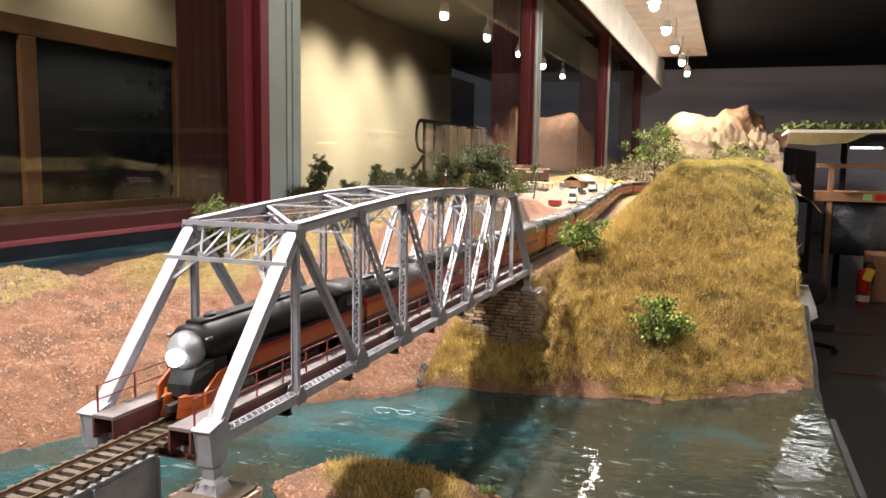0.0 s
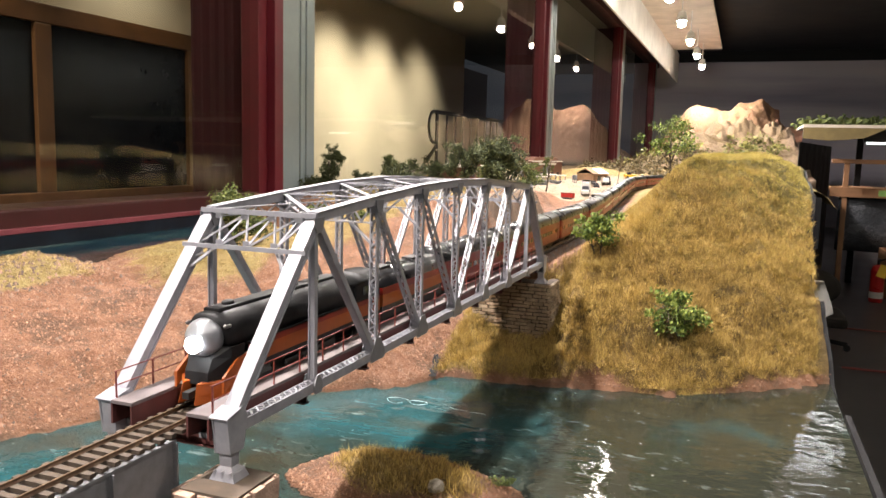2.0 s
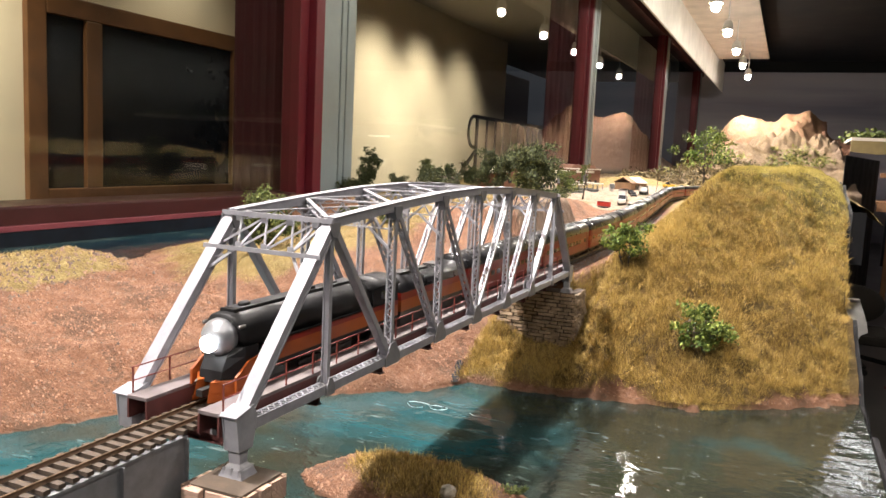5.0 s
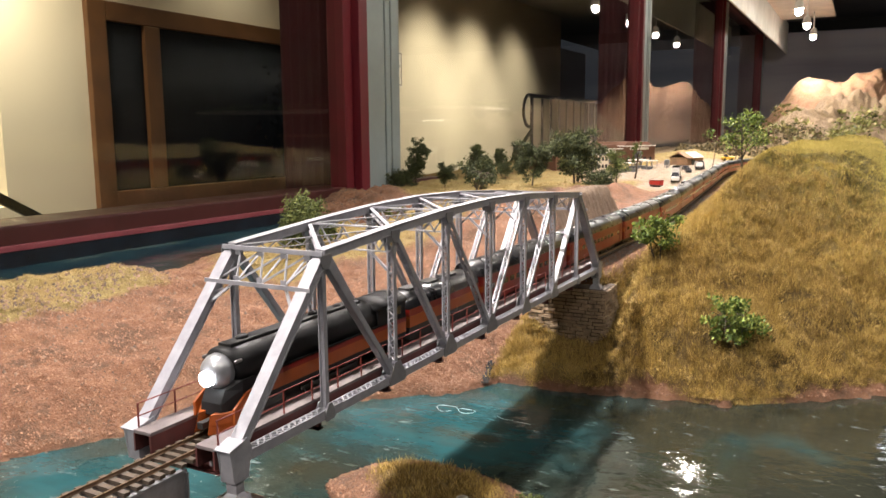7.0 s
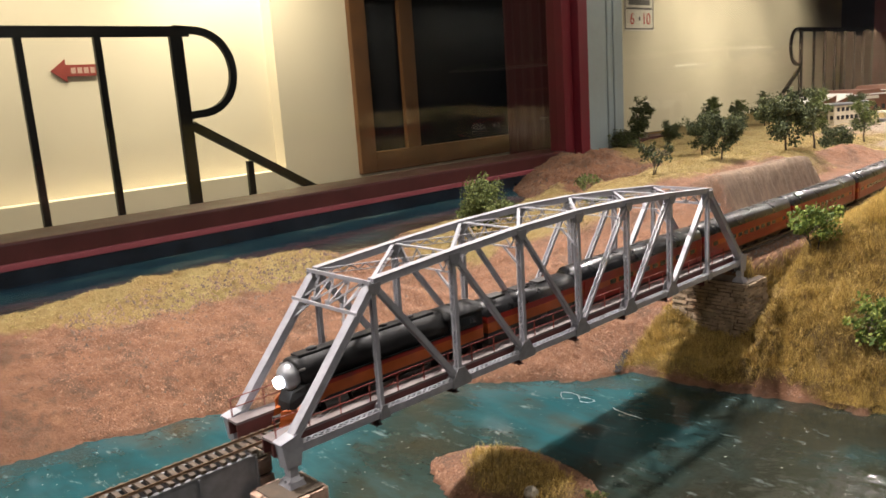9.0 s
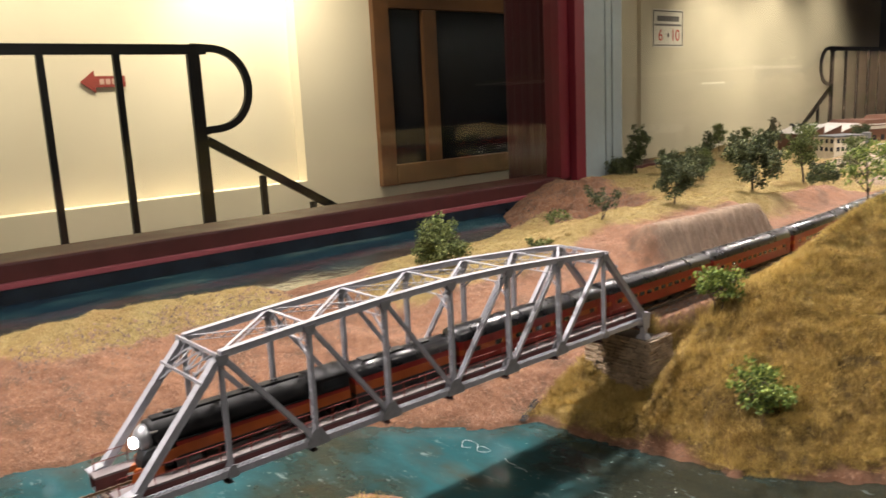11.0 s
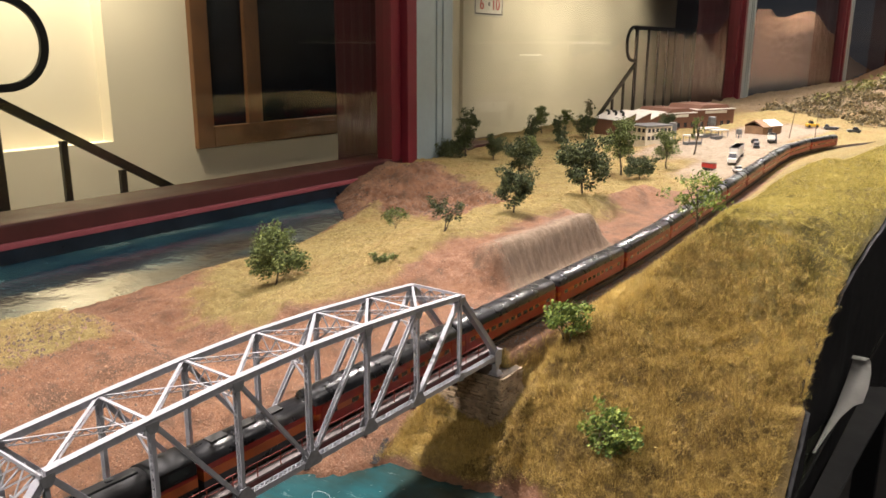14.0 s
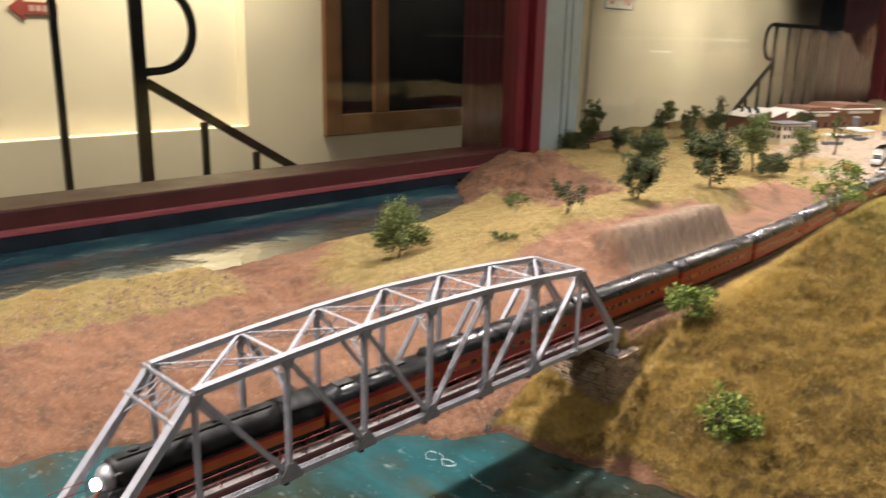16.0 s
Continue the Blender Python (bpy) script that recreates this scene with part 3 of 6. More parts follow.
hall_box("wall_public", (-4.7, 1.36, FLOOR), (-4.5, 15.0, 2.75), CREAMWALL, "cream plaster wall lit by ceiling spots")
hall_box("wall_dado", (-4.85, -9, FLOOR), (-4.5, 1.36, -0.42), CREAMWALL, "cream plaster dado with a ledge")
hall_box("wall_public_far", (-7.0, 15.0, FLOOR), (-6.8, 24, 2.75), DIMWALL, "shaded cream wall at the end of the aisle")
hall_box("wall_back", (-9, -9.1, FLOOR), (9, -9.0, 2.85), BLACK, "dark wall behind the layout")
hall_box("wall_side", (8.9, -9, FLOOR), (9.0, 24, 2.85), BLACK, "dark wall across the work aisle")

# window wall: plinth, sill, posts, glass, and the head above
hall_box("wall_plinth", (-0.22, -9, FLOOR), (-0.04, 20, -0.15), SILLRED, "dark red plinth under the viewing windows")
hall_box("sill", (-0.20, -9, -0.15), (-0.02, 20, -0.036), SILLRED, "dark red wooden window sill", "sill", bevel=0.006)
hall_box("edge_strip", (-0.018, -9, -0.098), (0.002, 0.05, -0.084), PINK, "pinkish red strip between sill and water", "trim", bevel=0.002)
hall_box("water_edge", (-0.019, -9, -0.20), (0.0, 0.05, -0.0985), DARKBLUE, "dark blue painted edge behind the water", "trim")
hall_box("wall_head", (-0.2, -9, 1.95), (-0.02, 19, 2.75), MAROON, "dark maroon wall above the viewing windows")


def post(u, at_drape=True):
    p = thing("window_post", "grey-green window post with a red casing", "window post", "posts of the viewing windows", HALL @ Matrix.Translation((0, u, 0)))
    for y0, y1, x in ((0.0, 0.140, 0.0), (0.144, 0.18, 0.004), (0.184, 0.25, 0.008)):
        part("casing", Shape().box((-0.09, y0, -0.1), (x, y1, 1.95)), ALU, p, bevel=0.004)
    for y0, y1, x in ((-0.13, -0.07, -0.02), (-0.066, -0.004, 0.012)):
        part("red_casing", Shape().box((-0.10, y0, -0.1), (x, y1, 1.95)), POSTRED, p, "crimson painted casing board", bevel=0.004)
    ring = [(-0.10 - 0.30 * i / 20, -0.05 + 0.003 * math.sin(i * 1.9), 0) for i in range(21)]
    faces = Shape()
    faces.loft([[(x, y, z) for x, y, _ in ring] + [(x, y + 0.02, z) for x, y, _ in ring[::-1]] for z in (-0.1, 1.95)])
    part("side_panel", faces, MAROON, p, "maroon fabric side panel behind the glass")
    return p


first = post(0.0)
for k in range(1, 5):
    copy_thing(first, HALL @ Matrix.Translation((0, SPAN * k, 0)))
copy_thing(first, HALL @ Matrix.Translation((0, -SPAN, 0)))
for k in range(-2, 4):
    lo, hi = SPAN * k + 0.25 - 0.02, SPAN * (k + 1) - 0.09
    s = Shape().add([(-0.06, lo, -0.05), (-0.06, hi, -0.05), (-0.06, hi, 1.96), (-0.06, lo, 1.96)], [(0, 1, 2, 3)])
    g = solid(f"window_{k + 3}", s, GLASS, "large clear viewing window pane", "window", "structure", at=HALL)
    g.visible_shadow = False

# lamp trough over the layout
hall_box("trough_fascia", (0.43, -9, 1.56), (0.45, 13.5, 2.1), WHITEBAND, "white lamp trough board in glaring light", "trough")
hall_box("trough_board", (0.45, -9, 2.02), (1.28, 12.2, 2.05), BEIGE, "beige board above the lamps", "trough")
BULBGLOW = glow("lamp_glow", (1.0, 0.93, 0.8), 190)


def track_lamp(u, v, z):
    t = thing("spot_lamp", "small white spot lamp, switched on, hanging under the trough", "lamp", "spot lamps over the layout", HALL @ Matrix.Translation((v, u, z)))
    s = Shape()
    s.loft([[(r * math.cos(a), r * math.sin(a), h) for a in sweep(15, 0, 2 * math.pi)[:-1]] for r, h in ((0.02, 0.16), (0.04, 0.15), (0.055, 0.09), (0.062, 0.05))], cap=False)
    part("shade", s, WHITEBAND, t, smooth=True)
    s = Shape().tube([(0, 0, 0.12), (0, 0, 0.42)], 0.008)
    part("stem", s, WHITEBAND, t)
    bm = Shape()
    bm.loft([[(0.044 * math.sin(b) * math.cos(a), 0.044 * math.sin(b) * math.sin(a), 0.02 - 0.044 * math.cos(b)) for a in sweep(13, 0, 2 * math.pi)[:-1]] for b in sweep(8, 0.05, math.pi - 0.05)])
    part("bulb", bm, BULBGLOW, t, smooth=True)
    return t


made = None
for u, v, z in BULBS:
    at = HALL @ Matrix.Translation((v, u, z))
    made = track_lamp(u, v, z) if made is None else (copy_thing(made, at), made)[1]

# fixtures and board added to go with the unseen front fill row
for x, y, z in FRONT:
    copy_thing(made, Matrix.Translation((x, y, z)))
solid("front_trough_board", Shape().box((0.75, -4, 2.16), (1.5, 7.2, 2.2)), BEIGE, "unseen beige board added above the front fill lamps", "trough", "structure")
# backdrop of painted sky
n = Nodes("painted_sky")
c = n.ramp(n.noise(0.5, 4, 0.5, (0.25, 1, 3.0)), (0.3, (0.20, 0.19, 0.25)), (0.5, (0.36, 0.34, 0.40)), (0.7, (0.46, 0.40, 0.42)))
SKY = n.set(c, 0.9)
hall_box("wall_pilaster", (-4.5, 6.72, FLOOR), (-4.44, 6.92, 2.75), CREAMWALL, "narrow plaster pilaster")
solid("backdrop", Shape().box((-2, 17.0, -1.2), (8.9, 17.1, 2.06)), SKY, "painted grey and lilac sky backdrop", "backdrop", "structure")
solid("backdrop_valance", Shape().box((-2, 16.9, 2.05), (8.9, 17.2, CEILING)), BLACK, "black band above the sky backdrop", "wall", "structure")

# public aisle: recessed plaster panel, timber shop window, iron railings, signs
r0, r1, ledge = -9.0, 1.36, -0.42
hall_box("wall_recess", (-4.85, r0, ledge), (-4.66, r1, 2.75), CREAMWALL, "cream plaster recess washed by ceiling spots")

shop = thing("shop_window", "brown oak-framed dark window in the cream wall", "window", at=HALL @ Matrix.Translation((-4.5, 0, 0)))
for y0, y1, z0, z1, nm in ((2.22, 2.42, -0.57, 1.40, "stile"), (2.86, 3.05, -0.36, 1.22, "mullion"), (5.02, 5.26, -0.36, 1.22, "mullion"), (5.85, 6.05, -0.57, 1.40, "stile"),
                           (2.42, 5.85, 1.22, 1.40, "top_rail"), (2.42, 5.85, -0.57, -0.36, "bottom_rail")):
    part(nm, Shape().box((-0.03, y0, z0), (0.06, y1, z1)), WOODFRAME, shop, bevel=0.01)
for y0, y1 in ((2.42, 2.86), (3.05, 5.02), (5.26, 5.85)):
    part("pane", Shape().box((-0.01, y0, -0.36), (0.012, y1, 1.22)), DARKGLASS, shop, "dark glossy pane")

railing = thing("stair_railing", "black iron railing whose end post curls like a letter", "railing", "iron stair railings", HALL @ Matrix.Translation((-2.244, -0.361, 0.08)) @ Matrix.Scale(0.855, 4))
BASE = (FLOOR - 0.08) / 0.855


def flat_bar(path, w, parent, name, thick=0.03):
    s = Shape()
    rings = []
    for i, p in enumerate(path):
        a, b = Vector(path[max(i - 1, 0)]), Vector(path[min(i + 1, len(path) - 1)])
        d = (b - a).normalized()
        nn = Vector((0, -d.z, d.y)) * w / 2
        p = Vector(p)
        rings.append([p + nn + Vector((thick / 2, 0, 0)), p + nn - Vector((thick / 2, 0, 0)), p - nn - Vector((thick / 2, 0, 0)), p - nn + Vector((thick / 2, 0, 0))])
    s.loft(rings)
    return part(name, s, IRON, parent)


flat_bar([(0, -6.0, 0.66), (0, -0.28, 0.66)], 0.065, railing, "top_bar")
flat_bar([(0, -0.37, 0.66), (0, -0.37, BASE)], 0.085, railing, "end_post")
for k in range(13):
    flat_bar([(0, -0.87 - 0.44 * k, 0.64), (0, -0.87 - 0.44 * k, BASE)], 0.042, railing, "baluster")
curl = [(0, -0.30 + 0.31 * math.sin(a) ** 0.8, 0.40 + 0.27 * math.cos(a)) for a in sweep(19, 0.0, math.pi)]
flat_bar([(0, -0.38, 0.675)] + curl + [(0, -0.37, 0.115)], 0.05, railing, "curl")
flat_bar([(0, -0.33, 0.06), (0, 1.35, -0.93)], 0.06, railing, "brace")
for y in (0.06, 0.46, 0.86):
    flat_bar([(0, y, -0.18 - 0.59 * y), (0, y, BASE)], 0.045, railing, "short_post")
second = copy_thing(railing, HALL @ Matrix.Translation((-2.55, 7.98, 0.13)) @ Matrix.Rotation(math.pi, 4, "Z"))

sign = thing("notice_sign", "white notice with grey and red lettering on the cream wall", "sign", at=HALL @ Matrix.Translation((-4.495, 7.45, 1.12)) @ Matrix.Scale(2.7, 4))
SIGNWHITE = paint("sign_white", (0.72, 0.69, 0.62), 0.5, 0, 20, 0.1)
SIGNGREY = paint("sign_grey", (0.15, 0.14, 0.14), 0.5, 0, 20, 0.1)
SIGNRED = paint("sign_red", (0.50, 0.06, 0.05), 0.5, 0, 20, 0.1)
part("board", Shape().box((-0.003, -0.14, -0.097), (0.0, 0.14, 0.097)), SIGNWHITE, sign, bevel=0.001)
for z0, z1, y0, y1, nm in ((0.083, 0.090, -0.132, 0.132, "rule"), (-0.090, -0.083, -0.132, 0.132, "rule"), (0.035, 0.062, -0.10, 0.10, "bar"), (0.012, 0.022, -0.12, 0.12, "bar")):
    part(nm, Shape().box((0.0, y0, z0), (0.0015, y1, z1)), SIGNGREY, sign)
for y0, y1 in ((-0.136, -0.130), (0.130, 0.136)):
    part("rule", Shape().box((0.0, y0, -0.09), (0.0015, y1, 0.09)), SIGNGREY, sign)


def words(body, size, material, parent, m, name="lettering"):
    cu = bpy.data.curves.new(name, "FONT")
    cu.body, cu.size, cu.align_x, cu.align_y, cu.extrude = body, size, "CENTER", "CENTER", 0.0008
    tmp = bpy.data.objects.new(name, cu)
    me = bpy.data.meshes.new_from_object(tmp)
    bpy.data.objects.remove(tmp)
    me.materials.append(material)
    ob = new(name, me)
    ob.parent = parent
    ob.matrix_basis = m
    return ob


FACE = Matrix(((0, 0, 1, 0), (1, 0, 0, 0), (0, 1, 0, 0), (0, 0, 0, 1)))
words("6", 0.085, SIGNRED, sign, Matrix.Translation((0.001, -0.07, -0.038)) @ FACE)
words("10", 0.085, SIGNRED, sign, Matrix.Translation((0.001, 0.065, -0.038)) @ FACE)
part("mark", Shape().box((0.0, -0.008, -0.045), (0.0015, 0.008, -0.025)), SIGNGREY, sign)

arrow = thing("arrow_sign", "small dark red arrow sign on the cream wall", "sign", at=HALL @ Matrix.Translation((-4.655, -0.33, 0.57)) @ Matrix.Scale(0.9, 4))
ARROWRED = paint("arrow_red", (0.27, 0.045, 0.035), 0.6, 0, 20, 0.2)
s = Shape()
pts = [(-0.27, 0), (-0.14, 0.10), (-0.14, 0.05), (0.13, 0.05), (0.13, -0.05), (-0.14, -0.05), (-0.14, -0.10)]
s.loft([[(x, y, z) for y, z in pts] for x in (0.0, 0.012)])
part("panel", s, ARROWRED, arrow)
for k in range(4):
    part("bar", Shape().box((0.012, -0.10 + k * 0.055, -0.025), (0.0135, -0.06 + k * 0.055, 0.025)), paint("faded_letter", (0.5, 0.33, 0.28), 0.6, 0, 20, 0.1) if k == 0 else bpy.data.materials["faded_letter"], arrow)

# ---- the truss bridge ----
P, TX = 0.0875, 0.0378
TOP = [0.0, 0.107, 0.1135, 0.1185, 0.1205, 0.1185, 0.1135, 0.107, 0.0]
bridge = thing("truss_bridge", "silver-grey curved-chord steel truss railway bridge over the river", "bridge", at=(0, 0, 0))


def U(i, side):
    return Vector((side * TX, i * P, TOP[i]))


def L(i, side):
    return Vector((side * TX, i * P, 0.0))


def column(a, b, gap=0.0056, deep=0.0036, plate=0.0006, step=0.0044, cover=False):
    """Two channels joined by zigzag lacing, one face closed by a plate if it has a cover."""
    s = Shape()
    d = (b - a).normalized()
    n = d.cross(Vector((1, 0, 0))).normalized()
    if n.y > 0:
        n = -n
    for k in (-1, 1):
        off = Vector((k * gap / 2, 0, 0))
        s.beam(a + off, b + off, plate, deep)
        for j in (-1, 1):
            q = off - Vector((k * 0.0004, 0, 0)) + n * j * deep / 2
            s.beam(a + q, b + q, 0.0011, 0.0004)
    for j in (-1, 1):
        o = n * j * (deep / 2 + 0.0002)
        if cover and j == 1:
            s.beam(a + o, b + o, gap, 0.0005)
        else:
            s.lace(a + o, b + o, gap - 0.0008, 0.0008, 0.0004, step)
    for t in (0.0, 0.88):
        p, q = a.lerp(b, 0.04 + t), a.lerp(b, 0.08 + t)
        s.beam(p + n * (deep / 2 + 0.0003), q + n * (deep / 2 + 0.0003), gap + 0.0006, 0.0004)
    return s


def hanger(a, b):
    """A plain rolled H section."""
    s = Shape().beam(a, b, 0.0036, 0.0008)
    for k in (-1, 1):
        off = Vector((k * 0.0020, 0, 0))
        s.beam(a + off, b + off, 0.0006, 0.0038)
    return s


for side in (-1, 1):
    for i, j in ((0, 1), (8, 7)):
        a, b = L(i, side) + Vector((0, 0, 0.004)), U(j, side) - Vector((0, 0, 0.0015))
        d = (b - a).normalized()
        s = Shape().beam(a, b, 0.0072, 0.0056)
        n = d.cross(Vector((1, 0, 0))).normalized()
        for k in (-1, 1):
            s.beam(a + n * k * 0.0030, b + n * k * 0.0030, 0.0088, 0.0007)
        part("end_post", s, SILVER, bridge)
    for i in range(1, 7):
        s = Shape().beam(U(i, side), U(i + 1, side), 0.0060, 0.0054)
        up = Vector((0, 0, 0.0030))
        s.beam(U(i, side) + up, U(i + 1, side) + up, 0.0076, 0.0007)
        s.beam(U(i, side) - up, U(i + 1, side) - up, 0.0068, 0.0005)
        part("top_chord", s, SILVER, bridge)
    for i in range(8):
        s = Shape()
        for k in (-1, 1):
            off = Vector((k * 0.0032, 0, 0))
            s.beam(L(i, side) + off, L(i + 1, side) + off, 0.0009, 0.0062)
        o = Vector((0, 0, 0.0032))
        s.lace(L(i, side) + o, L(i + 1, side) + o, 0.0058, 0.0011, 0.0004, 0.006, cross=True)
        s.lace(L(i, side) - o, L(i + 1, side) - o, 0.0058, 0.0011, 0.0004, 0.006)
        part("bottom_chord", s, SILVER, bridge)
    for i in range(1, 8):
        thin = i in (1, 7)
        part("vertical", hanger(L(i, side), U(i, side)) if thin else column(L(i, side), U(i, side)), SILVER, bridge)
    for i, j in ((1, 2), (2, 3), (3, 4), (7, 6), (6, 5), (5, 4)):
        part("diagonal", column(U(i, side), L(j, side), 0.0054, 0.0042 if i in (1, 7) else 0.0036 if i in (2, 6) else 0.0030, cover=i in (1, 7)), SILVER, bridge)
    for i in range(1, 8):
        s = Shape()
        for k in (-1, 1):
            x = side * TX + k * 0.0041
            w, h = (0.0115, 0.0125) if 2 <= i <= 6 else (0.005, 0.007)
            ring = [(-w, -0.0045), (w, -0.0045), (w, 0.001), (w * 0.35, h), (-w * 0.35, h), (-w, 0.001)]
            s.loft([[(x + e, i * P + yy, zz) for yy, zz in ring] for e in (-0.0004, 0.0004)])
        part("gusset", s, SILVER_DULL, bridge)
        s = Shape()
        for k in (-1, 1):
            x = side * TX + k * 0.0041
            ring = [(-0.0062, 0.0), (0.0062, 0.0), (0.0058, -0.0045), (0.0028, -0.0095), (-0.0028, -0.0095), (-0.0058, -0.0045)]
            s.loft([[(x + e, i * P + yy, TOP[i] + zz) for yy, zz in ring] for e in (-0.0004, 0.0004)])
        part("top_gusset", s, SILVER_DULL, bridge)

for i in range(1, 8):
    a, b = U(i, -1), U(i, 1)
    if 1 < i < 7:
        # sway frame
        s = Shape()
        for z, w in ((0.0012, 0.0034), (-0.017, 0.0020)):
            s.beam(a + Vector((0, 0, z)), b + Vector((0, 0, z)), w, 0.0010, (0, 1, 0))
        s.lace(a - Vector((0, 0, 0.0085)), b - Vector((0, 0, 0.0085)), 0.016, 0.0013, 0.0007, 0.011, (0, 0, 1))
        for k in (-1, 1):
            s.beam((k * TX, i * P, TOP[i] - 0.034), (k * 0.018, i * P, TOP[i] - 0.017), 0.0018, 0.0018, (0, 1, 0))
        part("sway_brace", s, SILVER, bridge)
    if i < 7:
        for p, q, w in ((U(i, -1), U(i + 1, 1), 0.0017), (U(i, 1), U(i + 1, -1), 0.0031)):
            s = Shape()
            up = Vector((0, 0, 0.0012))
            s.beam(p + up, q + up, w, 0.0006)
            s.beam(p - up * 3, q - up * 3, w * 0.8, 0.0005)
            s.lace(p - up, q - up, 0.0046, 0.0009, 0.0005, 0.006, (0, 0, 1))
            part("top_lateral", s, SILVER, bridge)

for i, j in ((0, 1), (8, 7)):
    # portal lattice in the plane of the end posts
    top, low = U(j, 1), U(j, 1).lerp(L(i, 1), 0.185)
    out = -0.0042 if i == 0 else 0.0042
    gate = part("portal", Shape().beam((-0.0425, top.y + out, top.z + 0.001), (0.0425, top.y + out, top.z + 0.001), 0.0016, 0.0032, (0, 1, 0)), SILVER, bridge, "bright silver portal lattice")
    part("lower_strut", Shape().beam((-0.0445, low.y + out, low.z), (0.0445, low.y + out, low.z), 0.0014, 0.0028, (0, 1, 0)), SILVER, gate)
    tops, lows = (-0.0295, -0.010, 0.010, 0.0295), (-0.020, 0.0, 0.020)
    bars = [(tops[k], lows[k]) for k in range(3)] + [(tops[k + 1], lows[k]) for k in range(3)] + [(-0.010, -0.0368), (0.010, -0.020), (0.0295, 0.0), (0.0368, 0.020)]
    for k, (x0, x1) in enumerate(bars):
        lift = 0.0006 * (k % 3 - 1)
        part("lattice_bar", Shape().beam((x0, top.y + lift, top.z), (x1, low.y + lift, low.z), 0.0010, 0.0013, (0, 1, 0)), SILVER, gate)
    for x, p in [(x, top) for x in tops] + [(x, low) for x in lows]:
        q = p.lerp(low if p is top else top, 0.10)
        part("joint_plate", Shape().beam((x - 0.0022, q.y + out * 0.5, q.z), (x + 0.0022, q.y + out * 0.5, q.z), 0.0006, 0.0040, (0, 1, 0)), SILVER, gate)
    for k in (-1, 1):
        foot, half = U(j, 1).lerp(L(i, 1), 0.33), U(j, 1).lerp(L(i, 1), 0.26)
        part("knee_brace", Shape().beam((k * (TX - 0.001), foot.y, foot.z), (k * 0.021, low.y, low.z), 0.0014, 0.0018, (0, 1, 0)), SILVER, gate)
        part("knee_tie", Shape().beam((k * (TX - 0.001), half.y, half.z), (k * 0.030, low.y + 0.2 * (foot.y - low.y), half.z + 0.003), 0.0011, 0.0014, (0, 1, 0)), SILVER, gate)

for i in range(9):
    y = i * P + (0.004 if i == 0 else -0.004 if i == 8 else 0)
    s = Shape()
    s.box((0.004 - TX, y - 0.0008, -0.0125), (TX - 0.004, y + 0.0008, -0.0045))
    for z in (-0.0125, -0.0045):
        s.box((0.004 - TX, y - 0.003, z - 0.0005), (TX - 0.004, y + 0.003, z + 0.0005))
    part("floor_beam", s, OXIDE, bridge, "oxide red floor beam")
for x in (-0.009, 0.009):
    s = Shape().box((x - 0.001, 0.002, -0.012), (x + 0.001, 8 * P - 0.002, -0.0036))
    part("stringer", s, OXIDE, bridge, "oxide red stringer")
for side in (-1, 1):
    s = Shape()
    x0, x1 = (0.0180, 0.0325)
    s.box((min(side * x0, side * x1), -0.010, 0.0072), (max(side * x0, side * x1), 8 * P + 0.010, 0.0094))
    part("walkway", s, CONCRETE_DECK, bridge, "dusty pinkish grey walkway", bevel=0.0004)
    s = Shape()
    for x in (x0 + 0.0006, x1 - 0.0006):
        s.box((side * x - 0.0006, -0.010, -0.0040), (side * x + 0.0006, 8 * P + 0.010, 0.0072))
    part("walkway_girder", s, OXIDE, bridge, "oxide red girder under the walkway")
    for i in range(9):
        s = Shape().box((side * 0.0180 - 0.0005, i * P - 0.001 + (0.004 if i == 0 else 0), -0.008), (side * 0.0325 + 0.0005, i * P + 0.001, -0.0040))
        part("bracket", s, SILVER_DULL, bridge)
    rail = thing("handrail", "thin red walkway handrail", "handrail")
    rail.parent = bridge
    rail.matrix_basis = Matrix.Identity(4)
    for key in ("category", "label"):
        del rail[key]
    x = side * 0.0320
    for i in range(25):
        y = -0.006 + i * 0.0292
        part("rail_post", Shape().box((x - 0.0004, y - 0.0004, 0.0092), (x + 0.0004, y + 0.0004, 0.0245)), RAILRED, rail)
    for z in (0.0166, 0.0245):
        part("rail_bar", Shape().box((x - 0.0003, -0.007, z - 0.0003), (x + 0.0003, 0.696, z + 0.0003)), RAILRED, rail)

for i in (0, 8):
    for side in (-1, 1):
        y, e = i * P, (1 if i else -1)
        s = Shape()
        for k in (-1, 1):
            web = [(e * 0.0085, 0.0080), (-e * 0.0060, 0.0125), (-e * 0.0100, 0.0060), (-e * 0.0060, -0.0120), (e * 0.0060, -0.0120)]
            s.loft([[(side * TX + k * 0.0046 + h, y + dy, dz) for dy, dz in web] for h in (-0.0006, 0.0006)])
        s.beam((side * TX, y + e * 0.0100, 0.0084), (side * TX, y - e * 0.0030, 0.0115), 0.0122, 0.0011)
        s.beam((side * TX, y + e * 0.0072, 0.0080), (side * TX, y + e * 0.0055, -0.0118), 0.0080, 0.0010)
        part("end_plate", s, SILVER, bridge, bevel=0.0004)
        s = Shape()
        s.loft([[(side * TX + sx * w, y + sy * w * 0.9, z) for sx, sy in ((-1, -1), (1, -1), (1, 1), (-1, 1))] for w, z in ((0.0040, -0.011), (0.0036, -0.0195), (0.0062, -0.0225), (0.0078, -0.0265))])
        for k in (-1, 0, 1):
            s.box((side * TX + k * 0.005 - 0.0006, y - 0.0065, -0.0255), (side * TX + k * 0.005 + 0.0006, y + 0.0065, -0.0215))
        part("bearing", s, SILVER, bridge, "cast silver bearing shoe")

# ---- track, girder, piers ----
NEAR = -0.62


def line(y):
    return float(track_x(np.array([y]))[0])


